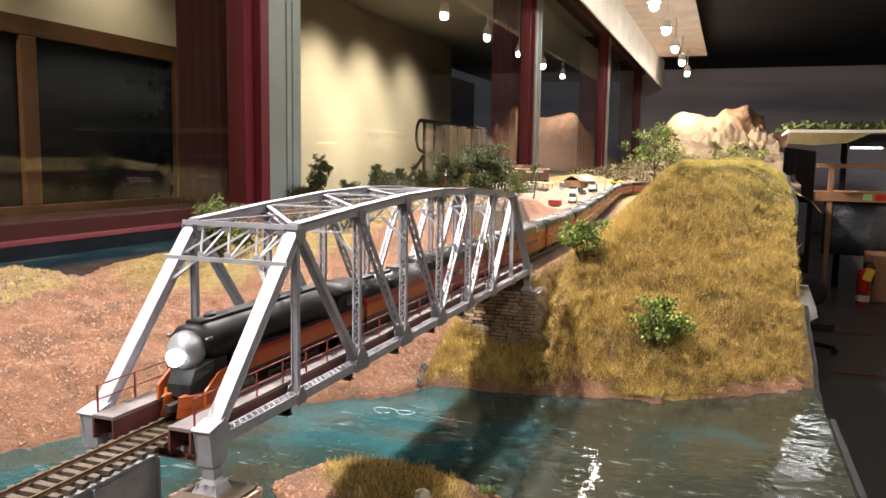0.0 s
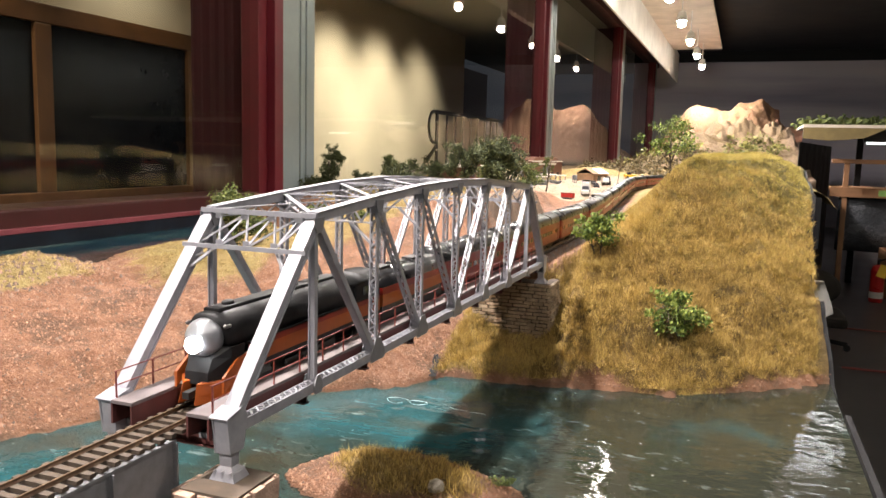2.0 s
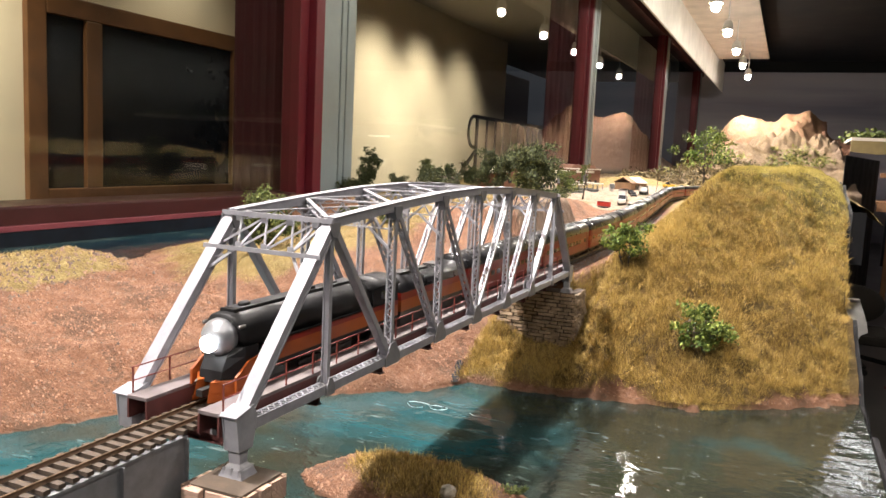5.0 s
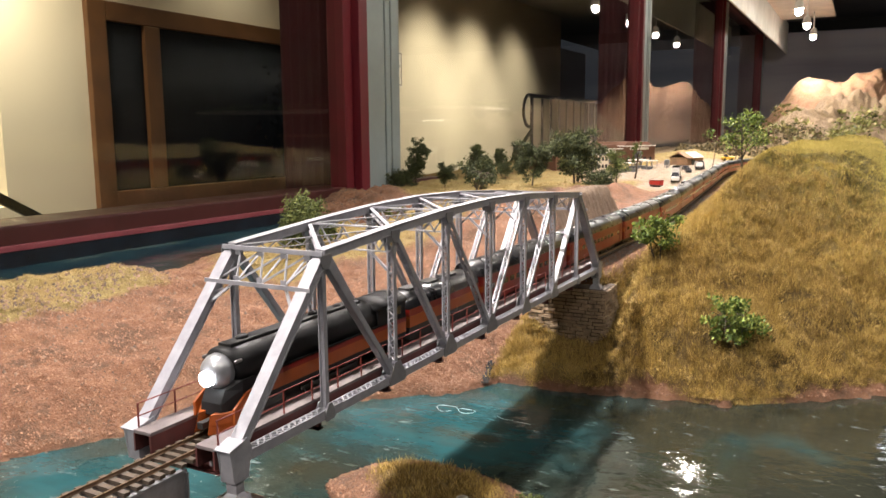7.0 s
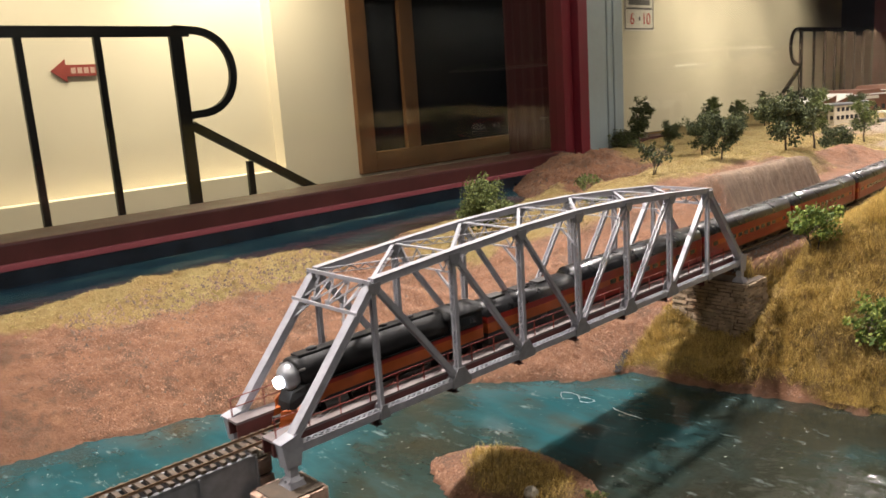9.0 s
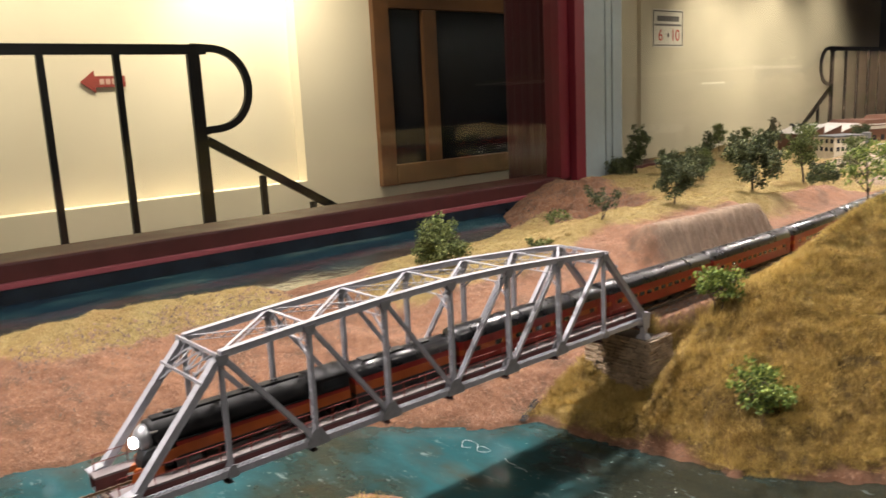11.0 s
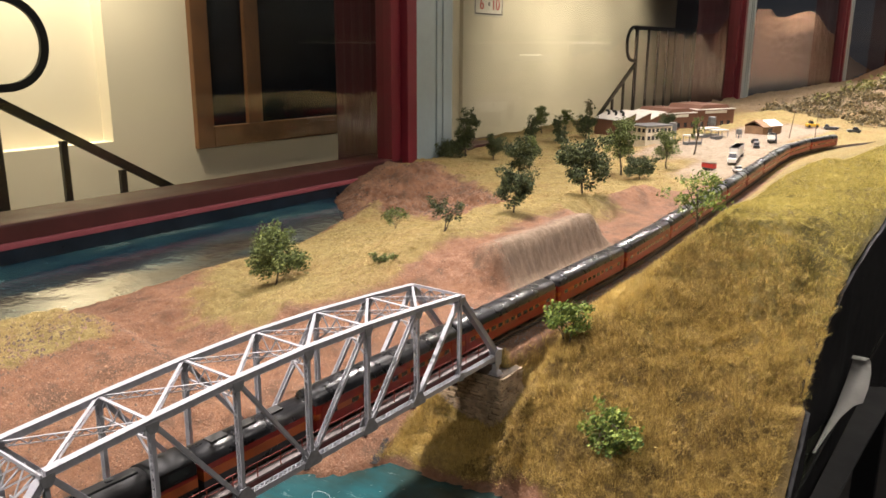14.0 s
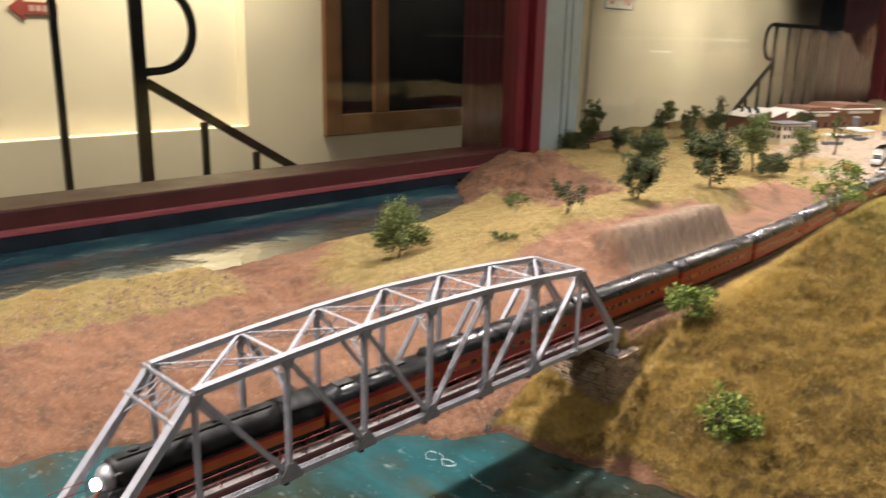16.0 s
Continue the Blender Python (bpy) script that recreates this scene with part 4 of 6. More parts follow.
track = thing("railway_track", "model railway track with brown ties and bronze rails", "track", at=(0, 0, 0), kind="structure")
ys = sweep(140, NEAR, 4.2)
for k in (-1, 1):
    s = Shape()
    s.loft([[(line(y) + k * 0.00825 + dx, y, RAIL + dz) for dx, dz in ((-0.0006, 0), (0.0006, 0), (0.0004, -0.0012), (0.0010, -0.0022), (-0.0010, -0.0022), (-0.0004, -0.0012))] for y in ys])
    part("rail", s, RUSTRAIL, track, "bronze-weathered steel rail")
s = Shape().box((-0.0150, -0.0019, -0.0044), (0.0150, 0.0019, -0.0022))
tie_mesh = s.mesh("tie", TIE)
for i in range(230):
    y = NEAR + 0.004 + i * 0.0079
    t = new("tie", tie_mesh)
    t.matrix_basis = Matrix.Translation((line(y), y, RAIL)) @ Matrix.Rotation(random.uniform(-0.03, 0.03), 4, "Z")
    t.parent = track
s = Shape()
for i in range(230, 600):
    y = NEAR + 0.004 + i * 0.0079
    s.box((line(y) - 0.015, y - 0.0019, RAIL - 0.0044), (line(y) + 0.015, y + 0.0019, RAIL - 0.0022))
tagged(part("ties_far", s, TIE, track), kind="stuff")

girder = thing("plate_girder", "grey steel plate girder carrying the track to the truss", "bridge", at=(0, 0, 0))
for side in (-1, 1):
    x = side * 0.0132
    part("web", Shape().box((x - 0.0008, NEAR, -0.040), (x + 0.0008, -0.014, RAIL - 0.0071)), SILVER_DULL, girder)
    for z in (-0.041, RAIL - 0.0062):
        part("flange", Shape().box((x - 0.0017, NEAR, z - 0.0008), (x + 0.0017, -0.014, z + 0.0008)), SILVER_DULL, girder)
    for i in range(13):
        y = -0.015 - i * 0.045
        part("stiffener", Shape().box((x + side * 0.0008 - 0.0012, y - 0.0006, -0.040), (x + side * 0.0008 + 0.0024, y + 0.0006, RAIL - 0.007)), SILVER_DULL, girder)

STONE = paint("rough_sandstone", (0.38, 0.285, 0.19), 0.95, 0, 70, 0.5, 0.8, 0.002)
MORTAR = paint("dark_mortar", (0.09, 0.065, 0.045), 0.95, 0, 90, 0.4)


def masonry(name, label, x0, x1, y0, y1, z0, z1, course, material=STONE, batter=0.0):
    """A stone pier: a core with single stones proud of it on the four sides."""
    p = thing(name, label, "pier", at=((x0 + x1) / 2, (y0 + y1) / 2, z0))
    cx, cy = (x0 + x1) / 2, (y0 + y1) / 2
    core = Shape()
    hx, hy, hz = (x1 - x0) / 2, (y1 - y0) / 2, z1 - z0
    core.loft([[(sx * (hx - 0.002 + batter * (1 - t)), sy * (hy - 0.002 + batter * (1 - t)), t * hz) for sx, sy in ((-1, -1), (1, -1), (1, 1), (-1, 1))] for t in (0, 1)])
    part("core", core, MORTAR, p)
    rng = random.Random(7)
    rows = max(1, round(hz / course))
    for r in range(rows):
        lo, hi = r * hz / rows, (r + 1) * hz / rows - 0.0008
        grow = batter * (1 - (r + 0.5) / rows)
        for axis in (0, 1):
            for side in (-1, 1):
                span = (hx if axis else hy) + grow
                a = -span
                while a < span - 0.002:
                    b = min(span, a + rng.uniform(0.010, 0.026))
                    out = rng.uniform(-0.0008, 0.0022)
                    d0, d1 = (hy if axis else hx) + grow - 0.004, (hy if axis else hx) + grow + out
                    s = Shape()
                    pts = ((a + 0.0004, lo), (b - 0.0004, lo), (b - 0.0004, hi), (a + 0.0004, hi))
                    inner = [(q[0], d0, q[1]) for q in pts]
                    outer = [((q[0] * 0.92 + (a + b) * 0.04), d1 + rng.uniform(-0.0010, 0.0010), q[1] * 0.86 + (lo + hi) * 0.07 + rng.uniform(-0.0005, 0.0005)) for q in pts]
                    ring = [[(u if axis else side * d, side * d if axis else u, z) for u, d, z in q] for q in (inner, outer)]
                    s.loft(ring)
                    part("stone", s, material, p)
                    a = b
    return p


PIERSTONE = paint("pinkish_pier_stone", (0.50, 0.33, 0.25), 0.9, 0, 60, 0.4, 0.7, 0.002)
for x in (-0.038, 0.040):
    masonry("stone_pier", "pinkish rough stone pier standing in the river under the bridge's foot", x - 0.019, x + 0.019, -0.024, 0.016, -0.145, -0.0265, 0.014, PIERSTONE, 0.003)
masonry("stone_abutment", "layered brown stone abutment at the bridge's end", -0.055, 0.054, 0.690, 0.745, -0.115, -0.0265, 0.0050, STONE, 0.003)

# ---- the train ----
ROOF = paint("black_roof_enamel", (0.016, 0.016, 0.018), 0.28, 0.0, 40, 0.4, 0.1)
ROOF.node_tree.nodes["Principled BSDF"].inputs["Specular IOR Level"].default_value = 0.4
RED = paint("red_coach_enamel", (0.19, 0.011, 0.007), 0.36, 0, 60, 0.2, 0.1)
ORANGE = paint("orange_coach_enamel", (0.30, 0.066, 0.010), 0.36, 0, 60, 0.2, 0.1)
UNDER = paint("black_underframe", (0.02, 0.018, 0.017), 0.6, 0, 80, 0.4)
PANE = paint("dark_coach_window", (0.02, 0.022, 0.025), 0.1, 0, 30, 0.3, 0.0)
STEEL = paint("worn_wheel_steel", (0.22, 0.21, 0.20), 0.4, 0.8, 90, 0.3)
SMOKEBOX = paint("silver_smokebox", (0.34, 0.35, 0.37), 0.35, 0.6, 60, 0.2)
HEADLIGHT = glow("headlight_glow", (0.95, 0.97, 1.0), 30)
COACH, WIDE = 0.261, 0.0168


def wheel(parent, x, y, r, material=STEEL, width=0.0025, name="wheel"):
    s = Shape()
    ring = sweep(17, 0, 2 * math.pi)[:-1]
    s.loft([[(x + dx, y + rr * math.cos(a), r + rr * math.sin(a)) for a in ring] for dx, rr in ((-width / 2, r * 0.96), (-width / 2 + 0.0004, r), (width / 2 - 0.0004, r), (width / 2, r * 0.96))])
    return part(name, s, material, parent, smooth=False)


def truck(parent, y):
    t = part("bogie", Shape().box((-0.0095, y - 0.017, 0.004), (0.0095, y + 0.017, 0.0085)).box((-0.0118, y - 0.019, 0.0035), (-0.0100, y + 0.019, 0.0085)).box((0.0100, y - 0.019, 0.0035), (0.0118, y + 0.019, 0.0085)), UNDER, parent)
    for k in (-1, 1):
        for x in (-0.0083, 0.0083):
            wheel(t, x, y + k * 0.0145, 0.0052)


def coach_body():
    c = thing("passenger_coach", "red and orange streamlined model passenger coach with black roof", "coach", "coaches of the train", (0, 0, RAIL))
    half = COACH / 2
    ends = [(-half, 0.93), (-half + 0.003, 1.0), (half - 0.003, 1.0), (half, 0.93)]

    def band(name, z0, z1, material, w, parent=c, label=""):
        s = Shape().loft([[(x * k, y, z) for x, z in ((-w, z0), (w, z0), (w, z1), (-w, z1))] for y, k in ends])
        return part(name, s, material, parent, label)

    band("underframe", 0.0075, 0.0125, UNDER, WIDE - 0.0025)
    band("skirt", 0.0110, 0.0236, RED, WIDE, label="red lower side band")
    band("window_band", 0.0236, 0.0300, ORANGE, WIDE - 0.0002, label="orange window band")
    band("letter_board", 0.0300, 0.0395, RED, WIDE, label="red upper side band")
    s = Shape()
    arc = [(-WIDE - 0.0004, 0.0395)] + [(-WIDE * math.cos(a), 0.0410 + 0.0125 * math.sin(a) ** 0.75) for a in sweep(11, 0.0, math.pi)] + [(WIDE + 0.0004, 0.0395)]
    s.loft([[(x * k, y, 0.0395 + (z - 0.0395) * kk) for x, z in arc] for y, k, kk in ((-half, 0.90, 0.85), (-half + 0.004, 1, 1), (half - 0.004, 1, 1), (half, 0.90, 0.85))])
    part("roof", s, ROOF, c, smooth=True)
    for i in range(3):
        y = -half + 0.05 + i * 0.080
        part("roof_vent", Shape().box((-0.002, y - 0.004, 0.0530), (0.002, y + 0.004, 0.0543)), UNDER, c)
    pane_mesh = Shape().box((-0.0004, -0.0052, -0.0026), (0.0004, 0.0052, 0.0026)).mesh("pane", PANE)
    for side in (-1, 1):
        for i in range(13):
            if i in (1, 11):
                continue
            o = new("pane", pane_mesh)
            o.parent = c
            o.matrix_basis = Matrix.Translation((side * WIDE, -half + 0.026 + i * 0.0174, 0.0267))
        for y in (-half + 0.012, half - 0.012):
            part("door", Shape().box((side * WIDE - 0.0005, y - 0.0045, 0.0125), (side * WIDE + 0.0005, y + 0.0045, 0.0375)), RED, c)
    for y in (-half - 0.004, half + 0.004):
        part("diaphragm", Shape().box((-0.0085, y - 0.0045, 0.0085), (0.0085, y + 0.0045, 0.0440)), UNDER, c)
    for i, y in enumerate((-0.03, 0.005, 0.04)):
        part("battery_box", Shape().box((-0.0125, y - 0.012, 0.0035), (0.0125, y + 0.012, 0.0085)), UNDER, c)
    for y in (-half + 0.045, half - 0.045):
        truck(c, y)
    return c


def on_track(y):
    slope = math.atan(line(y - 0.12) - line(y + 0.12)) / 1.0
    ang = math.atan2(line(y + 0.12) - line(y - 0.12), 0.24)
    return Matrix.Translation((line(y), y, RAIL)) @ Matrix.Rotation(-ang, 4, "Z")


TAIL = 0.375
car = coach_body()
car.matrix_basis = on_track(TAIL + 0.006 + COACH / 2)
for i in range(1, 12):
    copy_thing(car, on_track(TAIL + 0.006 + COACH / 2 + i * (COACH + 0.008)))

# tender
tender = thing("tender", "black tender with orange and red side stripes", "tender", at=(0, TAIL - 0.070, RAIL))
h = 0.068
s = Shape().box((-0.0165, -h, 0.0100), (0.0165, h, 0.0150))
part("frame", s, UNDER, tender)
part("lower_side", Shape().box((-0.0162, -h, 0.0150), (0.0162, h, 0.0205)), ROOF, tender)
part("orange_band", Shape().box((-0.0166, -h, 0.0205), (0.0166, h, 0.0300)), ORANGE, tender)
part("red_band", Shape().box((-0.0164, -h, 0.0300), (0.0164, h, 0.0360)), RED, tender)
s = Shape()
arc = [(-0.0164, 0.036)] + [(-0.0164 * math.cos(a), 0.037 + 0.0115 * math.sin(a) ** 0.7) for a in sweep(11, 0, math.pi)] + [(0.0164, 0.036)]
s.loft([[(x, y, z) for x, z in arc] for y in (-h, h)])
part("tank_top", s, ROOF, tender, smooth=True)
for i in range(3):
    part("hatch", Shape().box((-0.006, -0.05 + i * 0.035, 0.0475), (0.006, -0.03 + i * 0.035, 0.0500)), UNDER, tender, bevel=0.0006)
for y in (-0.045, 0.045):
    t = part("bogie", Shape().box((-0.0110, y - 0.026, 0.004), (0.0110, y + 0.026, 0.010)), UNDER, tender)
    for k in (-1, 0, 1):
        for x in (-0.0083, 0.0083):
            wheel(t, x, y + k * 0.0165, 0.0055)

BOILER = paint("black_locomotive_paint", (0.010, 0.010, 0.011), 0.55, 0.0, 50, 0.4, 0.2)
BOILER.node_tree.nodes["Principled BSDF"].inputs["Specular IOR Level"].default_value = 0.3

# streamlined steam locomotive, front towards -y
loco = thing("steam_locomotive", "black streamlined steam locomotive with orange skirt and lit headlight", "locomotive", at=(0, TAIL - 0.143 - 0.106, RAIL))
f, r = -0.106, 0.104


def ring(y, rad, z, n=20, flat=1.0):
    return [(rad * math.cos(a), y, z + rad * flat * math.sin(a)) for a in sweep(n + 1, 0, 2 * math.pi)[:-1]]




def hood(y, wide, lift, drop=0.0):
    """One cross section of the streamlined casing."""
    half = [(0.0, 0.0530), (0.0045, 0.0528), (0.0090, 0.0512), (0.0122, 0.0476), (0.0140, 0.0425), (0.0146, 0.0330)]
    right = [(x * wide, y + drop * (0.0530 - z), 0.033 + (z - 0.033) * lift) for x, z in half]
    return right + [(-x, yy, z) for x, yy, z in right[:0:-1]]


s = Shape().loft([hood(f + 0.010, 0.90, 0.93, 0.25), hood(f + 0.013, 0.97, 0.98, 0.2), hood(f + 0.020, 1.0, 1.0), hood(0.02, 1.02, 1.0), hood(r - 0.03, 1.08, 0.99)])
part("casing", s, BOILER, loco, "black streamlined boiler casing", smooth=True)
s = Shape().loft([[(x, y, z) for x, z in ((-0.0058, 0.0515), (-0.0052, 0.0545), (0.0052, 0.0545), (0.0058, 0.0515))] for y in (f + 0.016, r - 0.05)])
part("roof_duct", s, BOILER, loco, bevel=0.0006)
for y, w, h in ((f + 0.032, 0.0034, 0.0568), (0.0, 0.0030, 0.0562), (0.03, 0.0028, 0.0560)):
    part("dome", Shape().loft([[(w * k * math.cos(q), y + 1.5 * w * k * math.sin(q), z) for q in sweep(13, 0, 2 * math.pi)[:-1]] for k, z in ((1.0, 0.0535), (0.95, h - 0.0008), (0.6, h))]), BOILER, loco, smooth=True)
s = Shape().loft([ring(y, a, 0.0385) for y, a in ((f + 0.0120, 0.0116), (f + 0.0075, 0.0113), (f + 0.0040, 0.0096), (f + 0.0015, 0.0062), (f + 0.0004, 0.0016))])
part("smokebox_front", s, SMOKEBOX, loco, "silver smokebox door", smooth=True)
s = Shape().loft([ring(y, a, 0.0362) for y, a in ((f + 0.003, 0.0046), (f - 0.0022, 0.0048), (f - 0.0032, 0.0030))])
part("headlight", s, HEADLIGHT, loco, "glowing white headlight", smooth=True)
for side in (-1, 1):
    part("marker_lamp", Shape().loft([ring(y, a, 0.0) for y, a in ((f + 0.016, 0.0010), (f + 0.011, 0.0012), (f + 0.010, 0.0006))]), STEEL, loco).matrix_basis = Matrix.Translation((side * 0.0132, 0, 0.0455))
for side in (-1, 1):
    low = Shape()
    w = side * 0.0172

    def strip(z0, z1, y0, y1, drop=0.0):
        return Shape().loft([[(w - side * 0.0016, y, a), (w, y, a), (w, y, b), (w - side * 0.0016, y, b)] for y, a, b in ((y0, z0 - drop, z1 - drop), (y0 + 0.012, z0 - drop * 0.3, z1 - drop * 0.3), (y0 + 0.03, z0, z1), (y1, z0, z1))])

    part("orange_skirt", strip(0.0195, 0.0285, f + 0.004, r, 0.011), ORANGE, loco, "orange running-board skirt")
    part("red_stripe", strip(0.0285, 0.0325, f + 0.03, r), RED, loco, "dark red stripe")
    part("running_board", Shape().box((min(w, side * 0.010), f + 0.03, 0.0318), (max(w, side * 0.010), r, 0.0332)), BOILER, loco)
    part("lower_skirt", strip(0.0165, 0.0195, f + 0.03, r), BOILER, loco)
    part("cylinder", Shape().tube([(side * 0.0138, f + 0.028, 0.0105), (side * 0.0138, f + 0.05, 0.0105)], 0.0058, 12), UNDER, loco)
    for i in range(4):
        wheel(loco, side * 0.0090, f + 0.070 + i * 0.0225, 0.0112, STEEL, 0.0028, "driving_wheel")
    for y in (f + 0.022, f + 0.040, r - 0.028, r - 0.010):
        wheel(loco, side * 0.0088, y, 0.0055, STEEL, 0.0026)
    part("side_rod", Shape().box((side * 0.0125 - 0.0006, f + 0.075, 0.0085), (side * 0.0125 + 0.0006, f + 0.142, 0.0110)), STEEL, loco)
s = Shape().box((-0.0168, r - 0.042, 0.0325), (0.0168, r, 0.0455))
part("cab", s, BOILER, loco, bevel=0.0008)
s = Shape().loft([[(-0.0172 * math.cos(a), y, 0.0455 + 0.0075 * math.sin(a)) for a in sweep(11, 0, math.pi)] for y in (r - 0.045, r + 0.002)])
part("cab_roof", s, BOILER, loco, smooth=True)
for side in (-1, 1):
    part("cab_window", Shape().box((side * 0.0168 - 0.0004, r - 0.03, 0.0365), (side * 0.0168 + 0.0004, r - 0.008, 0.0430)), PANE, loco)
for side in (-1, 1):
    s = Shape().loft([[(side * 0.0165, f + 0.018, z), (side * 0.0168, f + 0.010, z), (side * (0.0035 + 0.002 * k), f - 0.008 * k, z), (side * 0.0030, f + 0.010, z)] for z, k in ((0.0030, 1.0), (0.0085, 0.75), (0.0150, 0.5))])
    part("pilot", s, ORANGE, loco, "orange front pilot", bevel=0.0006)
part("coupler", Shape().box((-0.0022, f - 0.008, 0.0065), (0.0022, f + 0.010, 0.0105)), UNDER, loco, "black front coupler")
s = Shape().loft([[(-0.0160, f + 0.026, z), (-0.0155, f + 0.014, z), (-0.0080, f + y, z), (0.0080, f + y, z), (0.0155, f + 0.014, z), (0.0160, f + 0.026, z)] for z, y in ((0.0125, 0.001), (0.0200, 0.002), (0.0275, 0.006), (0.0335, 0.010))])
part("front_shield", s, BOILER, loco, "black rounded shield under the smokebox", bevel=0.0006)
part("chassis", Shape().box((-0.0070, f + 0.016, 0.006), (0.0070, r, 0.0220)), UNDER, loco)

# ---- trees ----
BARK = paint("twig_bark", (0.085, 0.065, 0.045), 0.9, 0, 120, 0.5, 0.6)


def leaf_material(name, dark, mid, light):
    n = Nodes(name)
    c = n.ramp(n.island(), (0.1, dark), (0.5, mid), (0.95, light))
    n.set(n.mix(n.grey(n.noise(60, 3), 0.3, 0.7, 0, 0.4), c, dark), 0.8)
    return n.m


DARKLEAF = leaf_material("dark_foliage", (0.016, 0.024, 0.008), (0.046, 0.06, 0.018), (0.12, 0.14, 0.045))
MIDLEAF = leaf_material("olive_foliage", (0.035, 0.05, 0.012), (0.09, 0.12, 0.026), (0.22, 0.25, 0.07))
LIGHTLEAF = leaf_material("bright_foliage", (0.05, 0.085, 0.012), (0.13, 0.19, 0.025), (0.32, 0.37, 0.07))


def build_tree(name, label, high, wide, seed, leaf, clumps=60, leaves=26, leaf_size=0.0032, bare=0.3, stems=1, droop=0.0):
    """A wire-and-foam model tree: forked trunk, limbs and a ragged crown of many leaves."""
    rng = random.Random(seed)
    t = thing(name, label, "tree", "trees of the layout" if name == "tree" else "bushes of the layout")
    wood, tips = Shape(), []
    for st in range(stems):
        lean = Vector((rng.uniform(-0.12, 0.12), rng.uniform(-0.12, 0.12), 1)) if stems == 1 else Vector((rng.uniform(-0.5, 0.5), rng.uniform(-0.5, 0.5), 1))
        pts, p = [], Vector((0, 0, -0.004))
        for k in range(6):
            pts.append(p.copy())
            p = p + Vector((lean.x + rng.uniform(-0.16, 0.16), lean.y + rng.uniform(-0.16, 0.16), 1)) * high * 0.155
        rad = high * 0.02
        wood.tube(pts, [rad * (1 - 0.14 * k) for k in range(6)], 6)
        for k in range(9):
            base = pts[2 + k % 4] if bare < 0.5 else pts[3 + k % 3]
            a = rng.uniform(0, 6.28)
            reach = wide * rng.uniform(0.5, 1.0) * 0.5
            tip = Vector((base.x + reach * math.cos(a), base.y + reach * math.sin(a), high * rng.uniform(bare + 0.1, 0.97)))
            tip = base.lerp(tip, 0.85)
            mid = base.lerp(tip, 0.5) + Vector((0, 0, -droop * high * 0.1 + rng.uniform(-0.02, 0.03) * high))
            wood.tube([base, mid, tip], [rad * 0.5, rad * 0.32, rad * 0.12], 5)
            tips.append(tip)
            tips.append(mid.lerp(tip, 0.5))
    part("trunk", wood, BARK, t, smooth=True)
    verts, faces = [], []
    lumps = [Vector((rng.gauss(0, 0.19) * wide, rng.gauss(0, 0.19) * wide, high * rng.uniform(bare + 0.16, 0.95))) for _ in range(max(5, clumps // 6))]
    for c in range(clumps):
        seat = rng.choice(tips) if rng.random() < 0.42 else rng.choice(lumps)
        seat = seat + Vector((rng.gauss(0, 0.07) * wide, rng.gauss(0, 0.07) * wide, rng.gauss(0, 0.05) * high))
        if seat.z < bare * high:
            seat.z = bare * high + rng.uniform(0, 0.1) * high
        size = wide * rng.uniform(0.09, 0.17)
        for _ in range(leaves):
            d = Vector((rng.gauss(0, 1), rng.gauss(0, 1), rng.gauss(0, 0.75)))
            p = seat + d.normalized() * size * rng.random() ** 0.45
            n = Vector((rng.gauss(0, 1), rng.gauss(0, 1), rng.gauss(0.4, 0.8))).normalized()
            a = n.orthogonal().normalized() * leaf_size * rng.uniform(0.6, 1.25)
            b = n.cross(a) * rng.uniform(0.5, 0.8)
            k = len(verts)
            verts += [p - a, p + b, p + a, p - b]
            faces.append((k, k + 1, k + 2, k + 3))
    s = Shape()
    s.v, s.f = [tuple(v) for v in verts], faces
    part("crown", s, leaf, t)
    return t


def put(tree, x, y, turn=0.0, scale=1.0, first=False, sink=0.0):
    m = Matrix.Translation((x, y, ground_at(x, y) - sink)) @ Matrix.Rotation(turn, 4, "Z")
    if first:
        tree.matrix_basis = m
        tree.scale = (scale,) * 3
        return tree
    c = copy_thing(tree, m)
    c.scale = (scale,) * 3
    return c

# ---- static grass, gravel and scrub ----


def grass_material(name, dark, mid, light):
    n = Nodes(name)
    c = n.ramp(n.island(), (0.05, dark), (0.5, mid), (0.95, light))
    c = n.mix(n.grey(n.noise(24, 5, 0.7), 0.48, 0.70, 0, 0.38), c, dark)
    n.set(n.mix(n.grey(n.noise(6, 3), 0.42, 0.62, 0, 0.32), c, light), 0.75)
    return n.m


def raw_mesh(name, verts, faces, material):
    """A mesh straight from arrays of triangles."""
    me = bpy.data.meshes.new(name)
    me.vertices.add(len(verts))
    me.vertices.foreach_set("co", verts.astype(np.float32).ravel())
    me.loops.add(faces.size)
    me.loops.foreach_set("vertex_index", faces.astype(np.int32).ravel())
    me.polygons.add(len(faces))
    me.polygons.foreach_set("loop_start", np.arange(0, faces.size, 3, dtype=np.int32))
    me.update(calc_edges=True)
    me.materials.append(material)
    return me


